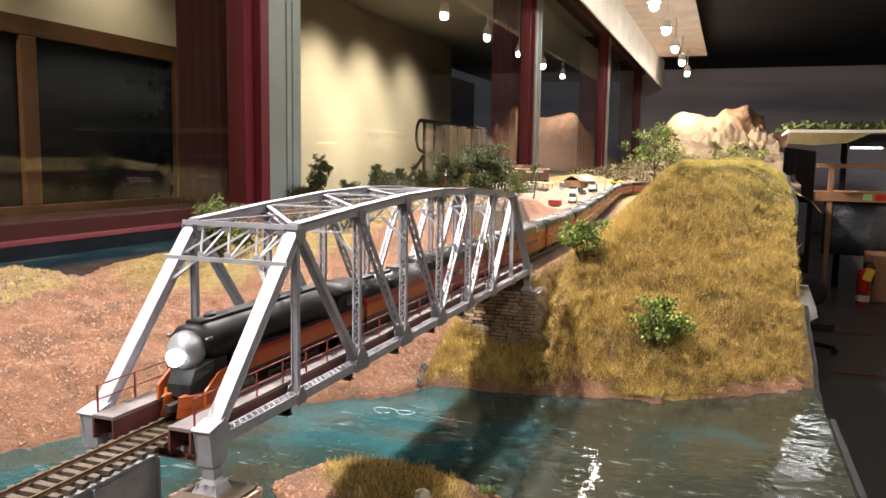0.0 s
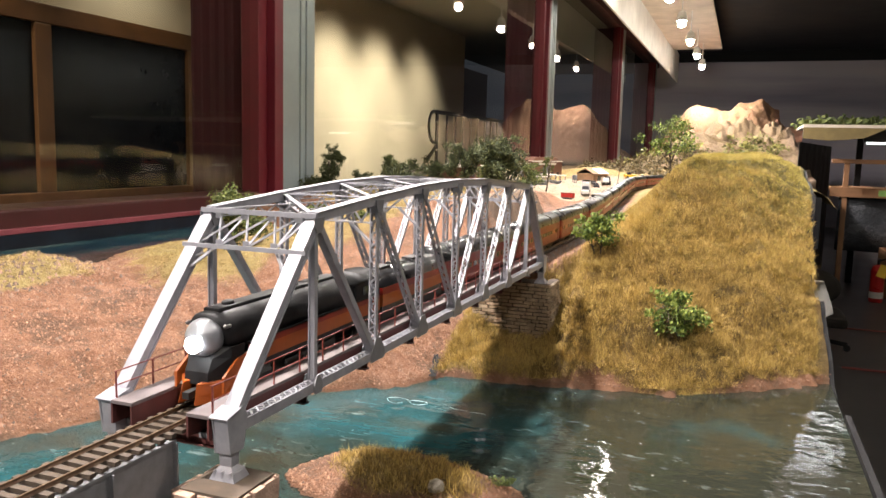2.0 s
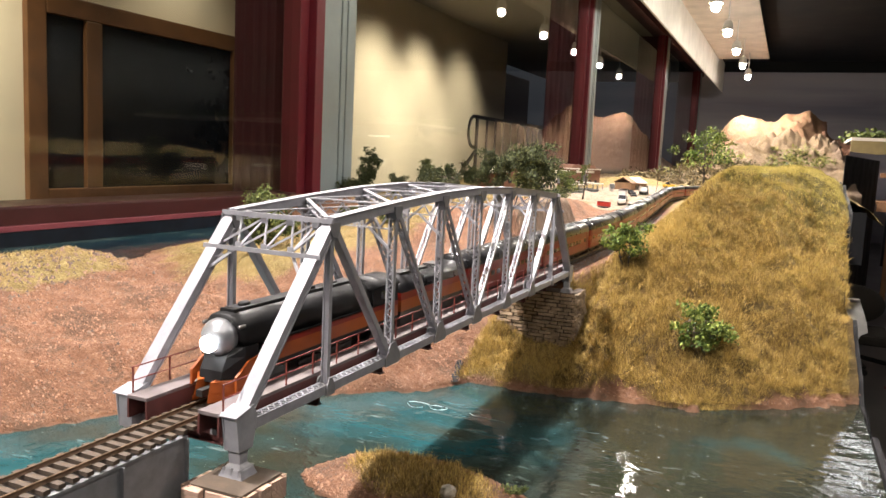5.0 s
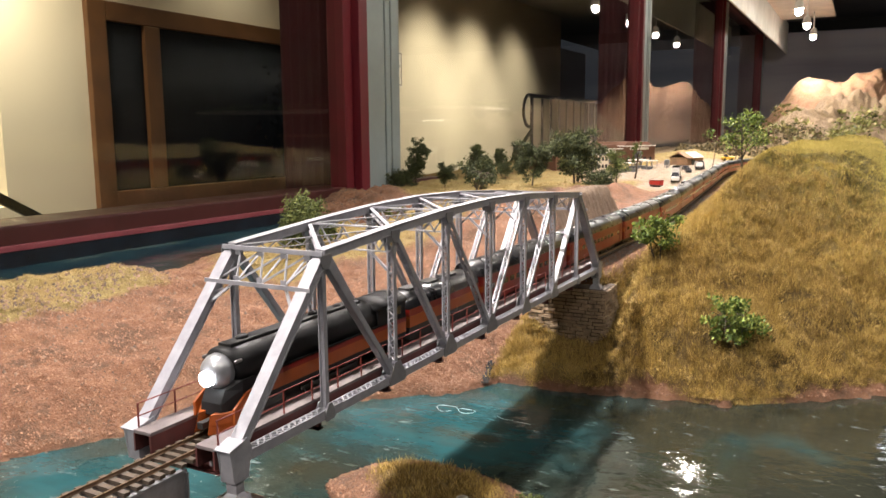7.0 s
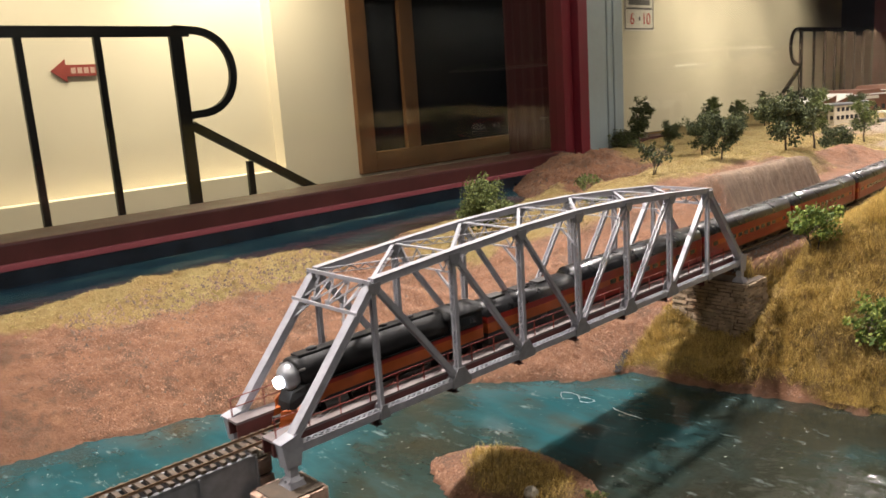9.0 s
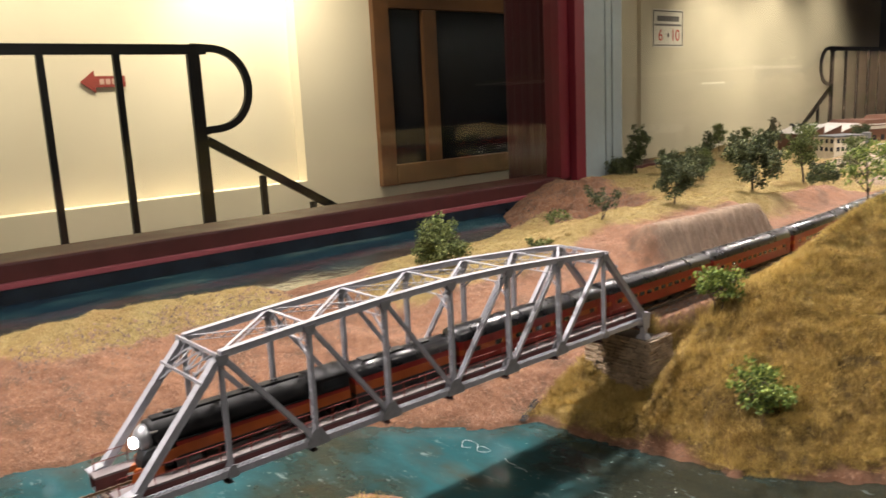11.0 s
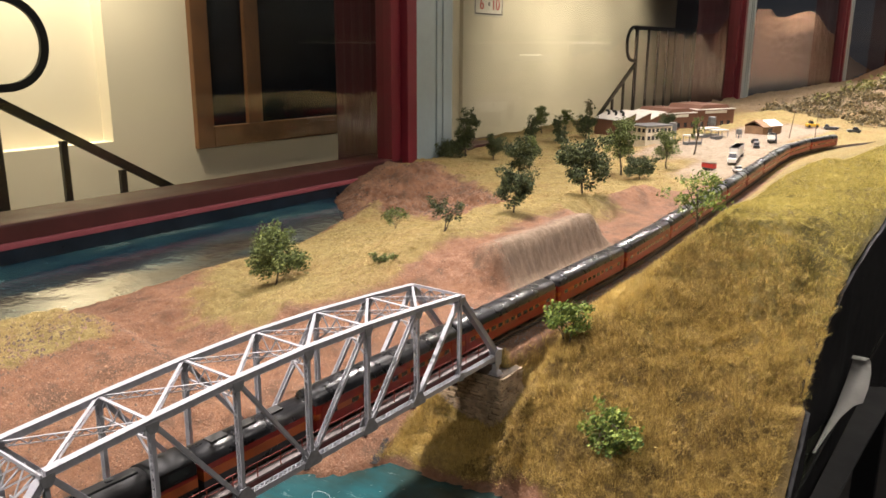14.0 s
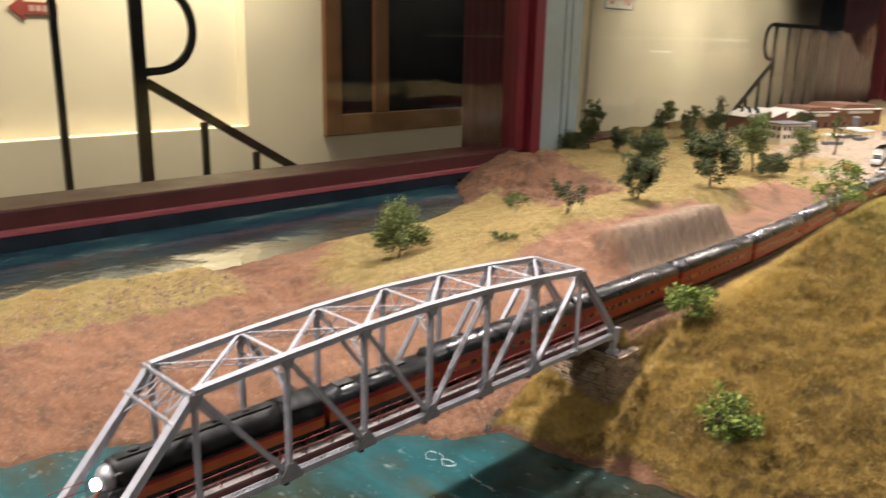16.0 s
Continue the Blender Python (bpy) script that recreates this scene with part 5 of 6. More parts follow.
def fibres(name, label, material, box, count, long, wide, want, seed):
    """Flocked grass: single blades that lean every way, where want() says so."""
    rng = np.random.default_rng(seed)
    x, y = rng.uniform(box[0], box[1], count), rng.uniform(box[2], box[3], count)
    z = height(x, y)
    g = cover(x, y, z)
    keep = rng.random(count) < want(x, y, g)
    x, y, z = x[keep], y[keep], z[keep]
    tuft = ripple(x, y, 0.009, seed) + 0.6 * ripple(x, y, 0.03, seed + 9)
    keep = rng.random(len(x)) < np.clip(0.75 + 0.5 * tuft, 0.12, 1)
    x, y, z, tuft = x[keep], y[keep], z[keep], tuft[keep]
    n = len(x)
    length = long * rng.uniform(0.5, 1.25, n) * np.clip(1 + 0.45 * tuft, 0.4, 1.7)
    a = rng.uniform(0, 2 * np.pi, n)
    lean = rng.uniform(0.0, 1.0, n) ** 0.6
    tip = np.stack([np.cos(a) * lean, np.sin(a) * lean, np.sqrt(np.clip(1.1 - lean ** 2, 0.10, None))], 1) * length[:, None]
    b = rng.uniform(0, 2 * np.pi, n)
    side = np.stack([np.cos(b), np.sin(b), np.zeros(n)], 1) * wide / 2
    root = np.stack([x, y, z - 0.0005], 1)
    verts = np.stack([root - side, root + side, root + tip], 1).reshape(-1, 3)
    me = raw_mesh(name, verts, np.arange(n * 3).reshape(-1, 3), material)
    return tagged(new(name, me), label, "grass", kind="stuff")


DRY = grass_material("brown_grass_fibre", (0.085, 0.050, 0.012), (0.32, 0.208, 0.05), (0.64, 0.46, 0.135))
OLIVE = grass_material("olive_grass_fibre", (0.09, 0.072, 0.014), (0.31, 0.250, 0.050), (0.60, 0.48, 0.125))
STRAW = grass_material("straw_grass_fibre", (0.16, 0.10, 0.028), (0.36, 0.265, 0.088), (0.56, 0.435, 0.185))
fibres("brown_grass", "long brown and yellow flocked grass on the river bank", DRY, (-0.075, EDGE_X - 0.017, 0.56, 1.12), 460000, 0.0092, 0.00072, lambda x, y, g: g[0] * np.clip(1.1 - g[1], 0, 1) * 0.95, 1)
fibres("olive_grass", "short olive green flocked grass on the hill", OLIVE, (0.02, EDGE_X - 0.018, 0.8, 2.6), 460000, 0.0056, 0.00075, lambda x, y, g: g[0] * g[1] * np.where(x - track_x(y) > 0.04, 1, 0), 2)
fibres("straw_grass", "straw-coloured flocked meadow grass", STRAW, (-1.4, -0.1, 0.0, 2.9), 400000, 0.0050, 0.0008, lambda x, y, g: g[0] * np.where(x < -0.1, 0.9, 0), 3)
fibres("islet_grass", "brown and yellow flocked grass on the islet", DRY, (-0.11, 0.16, 0.15, 0.34), 60000, 0.0075, 0.0007, lambda x, y, g: g[0], 4)


def tufts(name, label, material, box, count, long, wide, want, seed, blades=26):
    """Longer clumps of fibres that splay out from one spot."""
    rng = np.random.default_rng(seed)
    x, y = rng.uniform(box[0], box[1], count), rng.uniform(box[2], box[3], count)
    keep = rng.random(count) < want(x, y, cover(x, y, height(x, y)))
    x, y = x[keep], y[keep]
    n = len(x)
    size = rng.uniform(0.6, 1.35, n)
    x, y, size = np.repeat(x, blades), np.repeat(y, blades), np.repeat(size, blades)
    a, m = rng.uniform(0, 2 * np.pi, n * blades), n * blades
    off = long * 0.35 * np.sqrt(rng.random(m)) * size
    lean = 0.35 + 0.75 * np.sqrt(rng.random(m))
    x, y = x + np.cos(a) * off, y + np.sin(a) * off
    root = np.stack([x, y, height(x, y) - 0.0005], 1)
    tip = np.stack([np.cos(a) * lean, np.sin(a) * lean, 1.05 - 0.78 * lean], 1) * (long * size * rng.uniform(0.6, 1.15, m))[:, None]
    b = rng.uniform(0, 2 * np.pi, m)
    side = np.stack([np.cos(b), np.sin(b), np.zeros(m)], 1) * wide / 2
    verts = np.stack([root - side, root + side, root + tip], 1).reshape(-1, 3)
    return tagged(new(name, raw_mesh(name, verts, np.arange(m * 3).reshape(-1, 3), material)), label, "grass", kind="stuff")


tufts("brown_grass", "ragged brown and yellow grass tufts on the bank", DRY, (-0.06, EDGE_X - 0.02, 0.56, 1.15), 4000, 0.0125, 0.0008, lambda x, y, g: g[0] * np.clip(1.1 - g[1], 0.15, 1), 41)
tufts("olive_grass", "olive grass tufts on the hill", OLIVE, (0.04, EDGE_X - 0.02, 0.85, 2.4), 4000, 0.0075, 0.0008, lambda x, y, g: g[0] * np.where(x - track_x(y) > 0.045, 1, 0), 42)
tufts("straw_grass", "straw-coloured grass tufts on the meadow", STRAW, (-1.3, -0.14, 0.0, 2.4), 5000, 0.0085, 0.0009, lambda x, y, g: g[0], 43)


def pebbles(name, label, material, box, count, size, want, seed):
    rng = np.random.default_rng(seed)
    x, y = rng.uniform(box[0], box[1], count), rng.uniform(box[2], box[3], count)
    z = height(x, y)
    keep = rng.random(count) < want(x, y, cover(x, y, z), z)
    x, y, z = x[keep], y[keep], z[keep]
    n = len(x)
    r = size * rng.uniform(0.3, 1.0, n) ** 2 + 0.0003
    base = np.array([(1, 0, -0.3), (-0.5, 0.87, -0.3), (-0.5, -0.87, -0.3), (0.1, 0.0, 0.8)])
    pts = base[None] * r[:, None, None] * rng.uniform(0.6, 1.3, (n, 4, 3))
    a = rng.uniform(0, 6.28, n)
    c, s = np.cos(a)[:, None], np.sin(a)[:, None]
    verts = np.stack([pts[..., 0] * c - pts[..., 1] * s + x[:, None], pts[..., 0] * s + pts[..., 1] * c + y[:, None], pts[..., 2] + z[:, None]], 2).reshape(-1, 3)
    tri = np.array([(0, 1, 3), (1, 2, 3), (2, 0, 3)])
    faces = (np.arange(n)[:, None, None] * 4 + tri[None]).reshape(-1, 3)
    return tagged(new(name, raw_mesh(name, verts, faces, material)), label, "gravel", kind="stuff")


GRAVEL = grass_material("earth_crumb", (0.06, 0.028, 0.015), (0.19, 0.088, 0.045), (0.31, 0.16, 0.088))
pebbles("earth_crumbs", "crumbs of red earth scattered on the banks", GRAVEL, (-0.9, 0.41, 0.0, 1.0), 230000, 0.0016, lambda x, y, g, z: (1 - g[0]) * (z > WATER + 0.003), 5)
pebbles("earth_crumbs", "crumbs of red earth scattered behind the cutting", GRAVEL, (-1.4, 0.0, 0.95, 2.5), 80000, 0.0017, lambda x, y, g, z: (1 - g[0]) * (1 - g[6]) * (z > WATER + 0.003), 6)
RUBBLE = grass_material("brown_rubble", (0.035, 0.020, 0.012), (0.10, 0.055, 0.032), (0.20, 0.115, 0.068))
pebbles("rubble", "dark brown earth rubble at the foot of the grassed shelf", RUBBLE, (-0.66, -0.36, 0.06, 0.56), 16000, 0.0042, lambda x, y, g, z: 0.5 * np.exp(-((x + 0.56 - 0.20 * (y - 0.45)) / 0.035) ** 2) * (z > WATER + 0.01) + 0.03, 61)
pebbles("rubble", "loose crumbly earth on the red banks by the windows", RUBBLE, (-1.5, -0.6, 1.55, 2.4), 9000, 0.0060, lambda x, y, g, z: (1 - g[0]) * (z > WATER + 0.01) * 0.8, 62)
# the gully's shade, made as a strip of near-black stones
GULLYSHADE = grass_material("gully_shade_stone", (0.010, 0.010, 0.010), (0.022, 0.021, 0.020), (0.05, 0.047, 0.044))
GULLYSHADE.node_tree.nodes["Principled BSDF"].inputs["Specular IOR Level"].default_value = 0.05
pebbles("gully_stones", "dark stones added as the shade of the gully beside the bridge abutment", GULLYSHADE, (-0.085, -0.045, 0.535, 0.60), 3600, 0.0034, lambda x, y, g, z: np.exp(-((x + 0.060 + 0.25 * (y - 0.55)) / 0.0028) ** 2) * (z > WATER), 51)
BALLAST = grass_material("grey_ballast", (0.05, 0.045, 0.04), (0.13, 0.12, 0.11), (0.26, 0.24, 0.22))
pebbles("ballast", "grey-brown stone ballast along the track", BALLAST, (-0.05, 0.05, 0.72, 3.9), 60000, 0.0016, lambda x, y, g, z: np.abs(x - track_x(y)) < 0.032, 7)


def scrub(name, label, material, box, count, spread, seed):
    """Low bushes of torn foam, as leaves in loose heaps."""
    rng = np.random.default_rng(seed)
    cx, cy = rng.uniform(box[0], box[1], count), rng.uniform(box[2], box[3], count)
    r = spread * rng.uniform(0.4, 1.2, count)
    k = 60
    d = rng.normal(size=(count, k, 3))
    d /= np.linalg.norm(d, axis=2)[..., None]
    p = d * (rng.random((count, k, 1)) ** 0.4) * r[:, None, None] * np.array([1.3, 1.3, 0.8])
    p += np.stack([cx, cy, height(cx, cy) + r * 0.45], 1)[:, None]
    p = p.reshape(-1, 3)
    e = rng.normal(size=(len(p), 3, 3)) * spread * 0.16
    verts = (p[:, None] + e).reshape(-1, 3)
    return tagged(new(name, raw_mesh(name, verts, np.arange(len(verts)).reshape(-1, 3), material)), label, "scrub", kind="stuff")


scrub("scrub", "brown and olive scrub on the far rocky hills", grass_material("scrub_brown", (0.03, 0.025, 0.012), (0.11, 0.085, 0.035), (0.24, 0.18, 0.08)), (-0.75, 0.6, 4.75, 6.6), 260, 0.05, 8)
scrub("scrub", "yellow-green bushes on the far hills", grass_material("scrub_green", (0.05, 0.055, 0.012), (0.14, 0.14, 0.03), (0.30, 0.28, 0.08)), (-0.5, 0.6, 5.6, 8.5), 90, 0.07, 9)

# the trees and bushes, each at its place
def group_of(first, spots):
    for i, (x, y, k) in enumerate(spots):
        put(first, x, y, 0.9 * i + 0.4, k, i == 0)


ROUND = build_tree("tree", "dark green model tree with a dense ragged crown", 0.12, 0.10, 3, DARKLEAF, 150, 44, 0.0028, 0.04)
group_of(ROUND, [(-0.32, 1.675, 1.27), (-0.886, 2.308, 1.19), (-1.237, 2.683, 0.88), (-0.277, 1.261, 0.81), (-1.181, 3.442, 1.02), (-0.846, 3.672, 0.95), (-1.14, 3.115, 0.64)])
TALL = build_tree("tree", "tall narrow dark green model tree", 0.16, 0.075, 21, DARKLEAF, 160, 40, 0.0028, 0.04)
group_of(TALL, [(-1.36, 2.65, 1.28), (-1.332, 3.169, 0.84), (-1.576, 4.289, 0.7), (-1.206, 3.208, 0.79)])
OLIVETREE = build_tree("tree", "olive green model tree with an open crown", 0.15, 0.10, 14, MIDLEAF, 130, 38, 0.0027, 0.18)
group_of(OLIVETREE, [(-0.594, 2.546, 1.36), (-1.484, 3.54, 0.95), (-0.518, 2.797, 0.98), (-1.43, 3.709, 0.73), (-0.967, 2.524, 0.84)])
LOW = build_tree("tree", "low spreading dark green model tree", 0.06, 0.085, 31, DARKLEAF, 100, 36, 0.0026, 0.15)
group_of(LOW, [(-0.494, 2.482, 1.33)])
SLIM = build_tree("tree", "slim pale green model tree with sparse leaves", 0.156, 0.036, 17, MIDLEAF, 46, 22, 0.0026, 0.2)
group_of(SLIM, [(-0.545, 3.185, 1.2)])
CREST = build_tree("tree", "olive model tree on a thin dark trunk on the hill's crest", 0.108, 0.092, 11, LIGHTLEAF, 58, 28, 0.0024, 0.36, droop=0.4)
group_of(CREST, [(0.163, 1.107, 1.0)])
SHORETREE = build_tree("tree", "rounded bright green model tree beside the water", 0.105, 0.10, 5, MIDLEAF, 200, 46, 0.0025, 0.14)
group_of(SHORETREE, [(-0.57, 0.85, 1.03)])
SLOPE = build_tree("tree", "small bright green model tree on the hillside", 0.062, 0.066, 8, LIGHTLEAF, 62, 30, 0.0025, 0.3, 2)
group_of(SLOPE, [(0.1, 0.788, 1.02)])
FORKED = build_tree("tree", "small forked model tree with dark leaf tufts", 0.072, 0.066, 27, DARKLEAF, 34, 26, 0.0026, 0.3, 3)
group_of(FORKED, [(-0.323, 1.072, 0.98)])
SPRAY = build_tree("bush", "leaning pale green bush on the meadow", 0.042, 0.062, 29, MIDLEAF, 26, 22, 0.0025, 0.35, 2)
group_of(SPRAY, [(-0.69, 1.362, 1.26)])
TUFT = build_tree("bush", "small dull green bush in the grass", 0.024, 0.042, 33, MIDLEAF, 22, 24, 0.0024, 0.0, 3)
group_of(TUFT, [(-0.342, 0.904, 1.07)])
SHRUB = build_tree("bush", "broad dark green shrub at the foot of the window post", 0.06, 0.12, 35, DARKLEAF, 110, 30, 0.003, 0.0, 5)
group_of(SHRUB, [(-1.416, 2.622, 1.24), (-1.498, 2.619, 0.94)])
put(TUFT, 0.115, 0.262, 0.3, 0.45)
rng = random.Random(12)
s = Shape().loft([[(w * (0.8 + 0.4 * rng.random()) * math.cos(q), 0.8 * w * (0.8 + 0.4 * rng.random()) * math.sin(q), z) for q in sweep(9, 0, 2 * math.pi)[:-1]] for w, z in ((0.007, -0.003), (0.0085, 0.002), (0.006, 0.006), (0.002, 0.008))])
solid("stone", s, paint("pale_islet_stone", (0.42, 0.38, 0.31), 0.9, 0, 200, 0.4, 0.6), "pale rough stone lying on the grassy islet", "stone", at=Matrix.Translation((0.072, 0.225, ground_at(0.072, 0.225))))
BUSH = build_tree("bush", "bright yellow-green bush on the grassy slope", 0.056, 0.062, 9, LIGHTLEAF, 80, 32, 0.0024, 0.03, 4)
group_of(BUSH, [(0.224, 0.686, 1.05)])

# ---- the town and yard ----
BRICKRED = paint("brown_brick", (0.14, 0.062, 0.036), 0.8, 0, 90, 0.25)
PALEROOF = paint("pale_sheet_roof", (0.62, 0.58, 0.52), 0.6, 0, 40, 0.2)
CREAMHOUSE = paint("cream_render", (0.55, 0.48, 0.36), 0.8, 0, 60, 0.2)
WINDOWDARK = paint("small_window_dark", (0.03, 0.03, 0.035), 0.2, 0, 40, 0.2)
WINDOWPALE = paint("small_window_pale", (0.55, 0.50, 0.42), 0.4, 0, 40, 0.2)
GREYMETAL = paint("grey_tin", (0.16, 0.16, 0.165), 0.5, 0.3, 60, 0.3)
TYRE = paint("rubber", (0.015, 0.015, 0.015), 0.7, 0, 60, 0.3)


def flush(x, y, turn, size=1.15):
    return Matrix.Translation((x, y, ground_at(x, y))) @ Matrix.Rotation(radians(turn), 4, "Z") @ Matrix.Scale(size, 4)


factory = thing("factory", "brown brick model factory with pale saw-tooth roofs", "factory", at=Matrix.Translation((-1.06, 3.58, -0.022)) @ Matrix.Rotation(radians(-25), 4, "Z"))
part("low_wing", Shape().box((-0.20, 0.0, -0.01), (0.0, 0.30, 0.075)), BRICKRED, factory)
for k in range(3):
    y0 = k * 0.10
    s = Shape()
    ring = [(y0, 0.075), (y0 + 0.10, 0.075), (y0 + 0.10, 0.110), (y0 + 0.094, 0.110), (y0, 0.078)]
    s.loft([[(x, y, z) for y, z in ring] for x in (-0.200, 0.0)])
    tooth = part("roof_tooth", s, BRICKRED, factory)
    s = Shape().loft([[(x, y, z) for y, z in ((y0 - 0.004, 0.0785), (y0 + 0.097, 0.1125), (y0 + 0.097, 0.1155), (y0 - 0.004, 0.0815))] for x in (-0.206, 0.006)])
    part("saw_tooth_roof", s, PALEROOF, tooth, "pale sheet saw-tooth roof")
    for j in range(3 if k == 0 else 0):
        x = -0.04 - 0.055 * j
        s = Shape().tube([(x, y0 + 0.05, 0.094), (x, y0 + 0.05, 0.114), (x, y0 + 0.042, 0.120), (x, y0 + 0.03, 0.120)], 0.007, 8)
        part("roof_vent", s, TYRE, tooth, "dark roof cowl")
for i, (y0, y1, hgt) in enumerate(((0.30, 0.52, 0.105), (0.52, 0.80, 0.118))):
    part("hall", Shape().box((-0.24, y0, -0.01), (0.004 * i, y1, hgt)), BRICKRED, factory)
    s = Shape().loft([[(x, y, z) for y, z in ((y0 + 0.02, hgt), (y1 - 0.02, hgt), (y1 - 0.05, hgt + 0.022), (y0 + 0.05, hgt + 0.022))] for x in (-0.235, -0.004)])
    part("monitor_roof", s, BRICKRED, factory)
    part("clerestory", Shape().box((-0.003, y0 + 0.06, hgt - 0.022), (0.004 + 0.004 * i, y1 - 0.06, hgt - 0.008)), WINDOWPALE, factory, "pale clerestory glazing")
    part("cornice", Shape().box((-0.245, y0, hgt - 0.003), (0.006 + 0.004 * i, y1, hgt + 0.002)), PALEROOF, factory)
pane_mesh = Shape().box((0.0, -0.010, -0.012), (0.0015, 0.010, 0.012)).mesh("window", WINDOWDARK)
for y in [0.04 + 0.045 * k for k in range(6)] + [0.34 + 0.05 * k for k in range(4)] + [0.56 + 0.05 * k for k in range(5)]:
    o = new("window", pane_mesh)
    o.parent = factory
    o.matrix_basis = Matrix.Translation((0.0045, y, 0.042))

office = thing("office_block", "small cream two-storey model office with dark windows", "house", at=flush(-0.820, 3.364, -25, 1.22))
part("wall", Shape().box((-0.05, -0.065, -0.01), (0.05, 0.065, 0.066)), CREAMHOUSE, office)
part("roof", Shape().box((-0.053, -0.068, 0.066), (0.053, 0.068, 0.071)), GREYMETAL, office)
for z in (0.018, 0.046):
    for k in range(6):
        part("window", Shape().box((0.05, -0.055 + k * 0.02, z), (0.0515, -0.043 + k * 0.02, z + 0.014)), WINDOWDARK, office)
    for k in range(4):
        part("window", Shape().box((-0.04 + k * 0.024, -0.0665, z), (-0.027 + k * 0.024, -0.065, z + 0.014)), WINDOWDARK, office)

for x, y, w, l in ((-0.627, 3.393, 0.05, 0.1), (-0.61, 3.718, 0.05, 0.1), (-0.678, 3.766, 0.06, 0.12)):
    c = thing("loading_canopy", "white flat canopy on thin posts in the yard", "canopy", "yard canopies", flush(x, y, -25, 0.85))
    part("roof", Shape().box((-w / 2, -l / 2, 0.044), (w / 2, l / 2, 0.050)), PALEROOF, c)
    for sx in (-1, 1):
        for sy in (-1, 0, 1):
            part("post", Shape().box((sx * (w / 2 - 0.004) - 0.0012, sy * (l / 2 - 0.004) - 0.0012, -0.004), (sx * (w / 2 - 0.004) + 0.0012, sy * (l / 2 - 0.004) + 0.0012, 0.044)), GREYMETAL, c)
    part("platform", Shape().box((-w / 2 + 0.006, -l / 2, -0.004), (w / 2 - 0.006, l / 2, 0.012)), GREYMETAL, c)
for x, y, r, z in ((-0.75, 3.47, 0.02, 0.09), (-0.733, 3.983, 0.022, 0.08), (-0.536, 3.786, 0.015, 0.045)):
    t = thing("storage_tank", "dull grey upright storage tank on a stand", "tank", "storage tanks", flush(x, y, 0, 0.9))
    part("shell", Shape().tube([(0, 0, z * 0.45), (0, 0, z), (0, 0, z + 0.004)], [r, r, r * 0.6], 14), GREYMETAL, t, smooth=False)
    for k in range(4):
        a = k * math.pi / 2 + 0.4
        part("leg", Shape().box((r * 0.8 * math.cos(a) - 0.0015, r * 0.8 * math.sin(a) - 0.0015, -0.004), (r * 0.8 * math.cos(a) + 0.0015, r * 0.8 * math.sin(a) + 0.0015, z * 0.46)), GREYMETAL, t)
shed = thing("wooden_shed", "unpainted brown wooden goods shed with a broken roof", "shed", at=flush(-0.482, 4.008, -20, 1.12))
SHEDWOOD = paint("weathered_shed_wood", (0.26, 0.15, 0.08), 0.9, 0, 50, 0.4)
part("wall", Shape().box((-0.045, -0.07, -0.006), (0.045, 0.07, 0.036)), SHEDWOOD, shed)
part("roof", Shape().loft([[(-0.052, y, 0.034), (0.0, y, 0.062), (0.052, y, 0.034), (0.0, y, 0.056)] for y in (-0.076, 0.076)]), SHEDWOOD, shed)
part("roof_sheet", Shape().loft([[(0.006, y, 0.0605), (0.050, y, 0.0365), (0.050, y, 0.0345), (0.006, y, 0.0585)] for y in (-0.02, 0.07)]), PALEROOF, shed)
part("doorway", Shape().box((0.045, -0.03, -0.004), (0.0462, 0.0, 0.026)), WINDOWDARK, shed)


def vehicle(name, label, at, length, width, high, paintwork, cab, category="car", group="parked vehicles"):
    """A small road vehicle: body, glazed cabin, four wheels."""
    v = thing(name, label, category, group, at)
    h, w = length / 2, width / 2
    r = high * 0.20
    part("body", Shape().box((-w, -h, r * 0.8), (w, h, high * 0.58)), paintwork, v, bevel=high * 0.08)
    y0, y1 = cab
    s = Shape().loft([[(-w * k, y, z), (w * k, y, z), (w * k, yy, z), (-w * k, yy, z)] for k, y, yy, z in ((0.96, y0 * h, y1 * h, high * 0.56), (0.80, y0 * h + 0.22 * high, y1 * h - 0.30 * high, high))])
    part("cabin", s, WINDOWDARK, v, "dark glazed cabin")
    part("cabin_roof", Shape().box((-w * 0.8, y0 * h + 0.22 * high, high), (w * 0.8, y1 * h - 0.30 * high, high * 1.04)), paintwork, v)
    for sx in (-1, 1):
        for sy in (-0.62, 0.62):
            s = Shape().tube([(sx * w * 0.72, sy * h, r), (sx * w * 1.02, sy * h, r)], r, 12)
            part("wheel", s, TYRE, v)
    return v


def box_trailer(name, label, at, length, width, high, paintwork):
    v = thing(name, label, "trailer", "parked vehicles", at)
    h, w = length / 2, width / 2
    part("box", Shape().box((-w, -h, 0.012), (w, h, high)), paintwork, v, bevel=0.001)
    for z in (0.0125, high - 0.002):
        part("rail", Shape().box((-w - 0.0006, -h, z), (w + 0.0006, h, z + 0.002)), GREYMETAL, v)
    for sx in (-1, 1):
        for y in (h - 0.012, h - 0.026, -h + 0.02):
            part("wheel", Shape().tube([(sx * w * 0.6, y, 0.0058), (sx * w * 0.98, y, 0.0058)], 0.0058, 12), TYRE, v)
    part("chassis", Shape().box((-w * 0.5, -h, 0.008), (w * 0.5, h, 0.0125)), GREYMETAL, v)
    return v


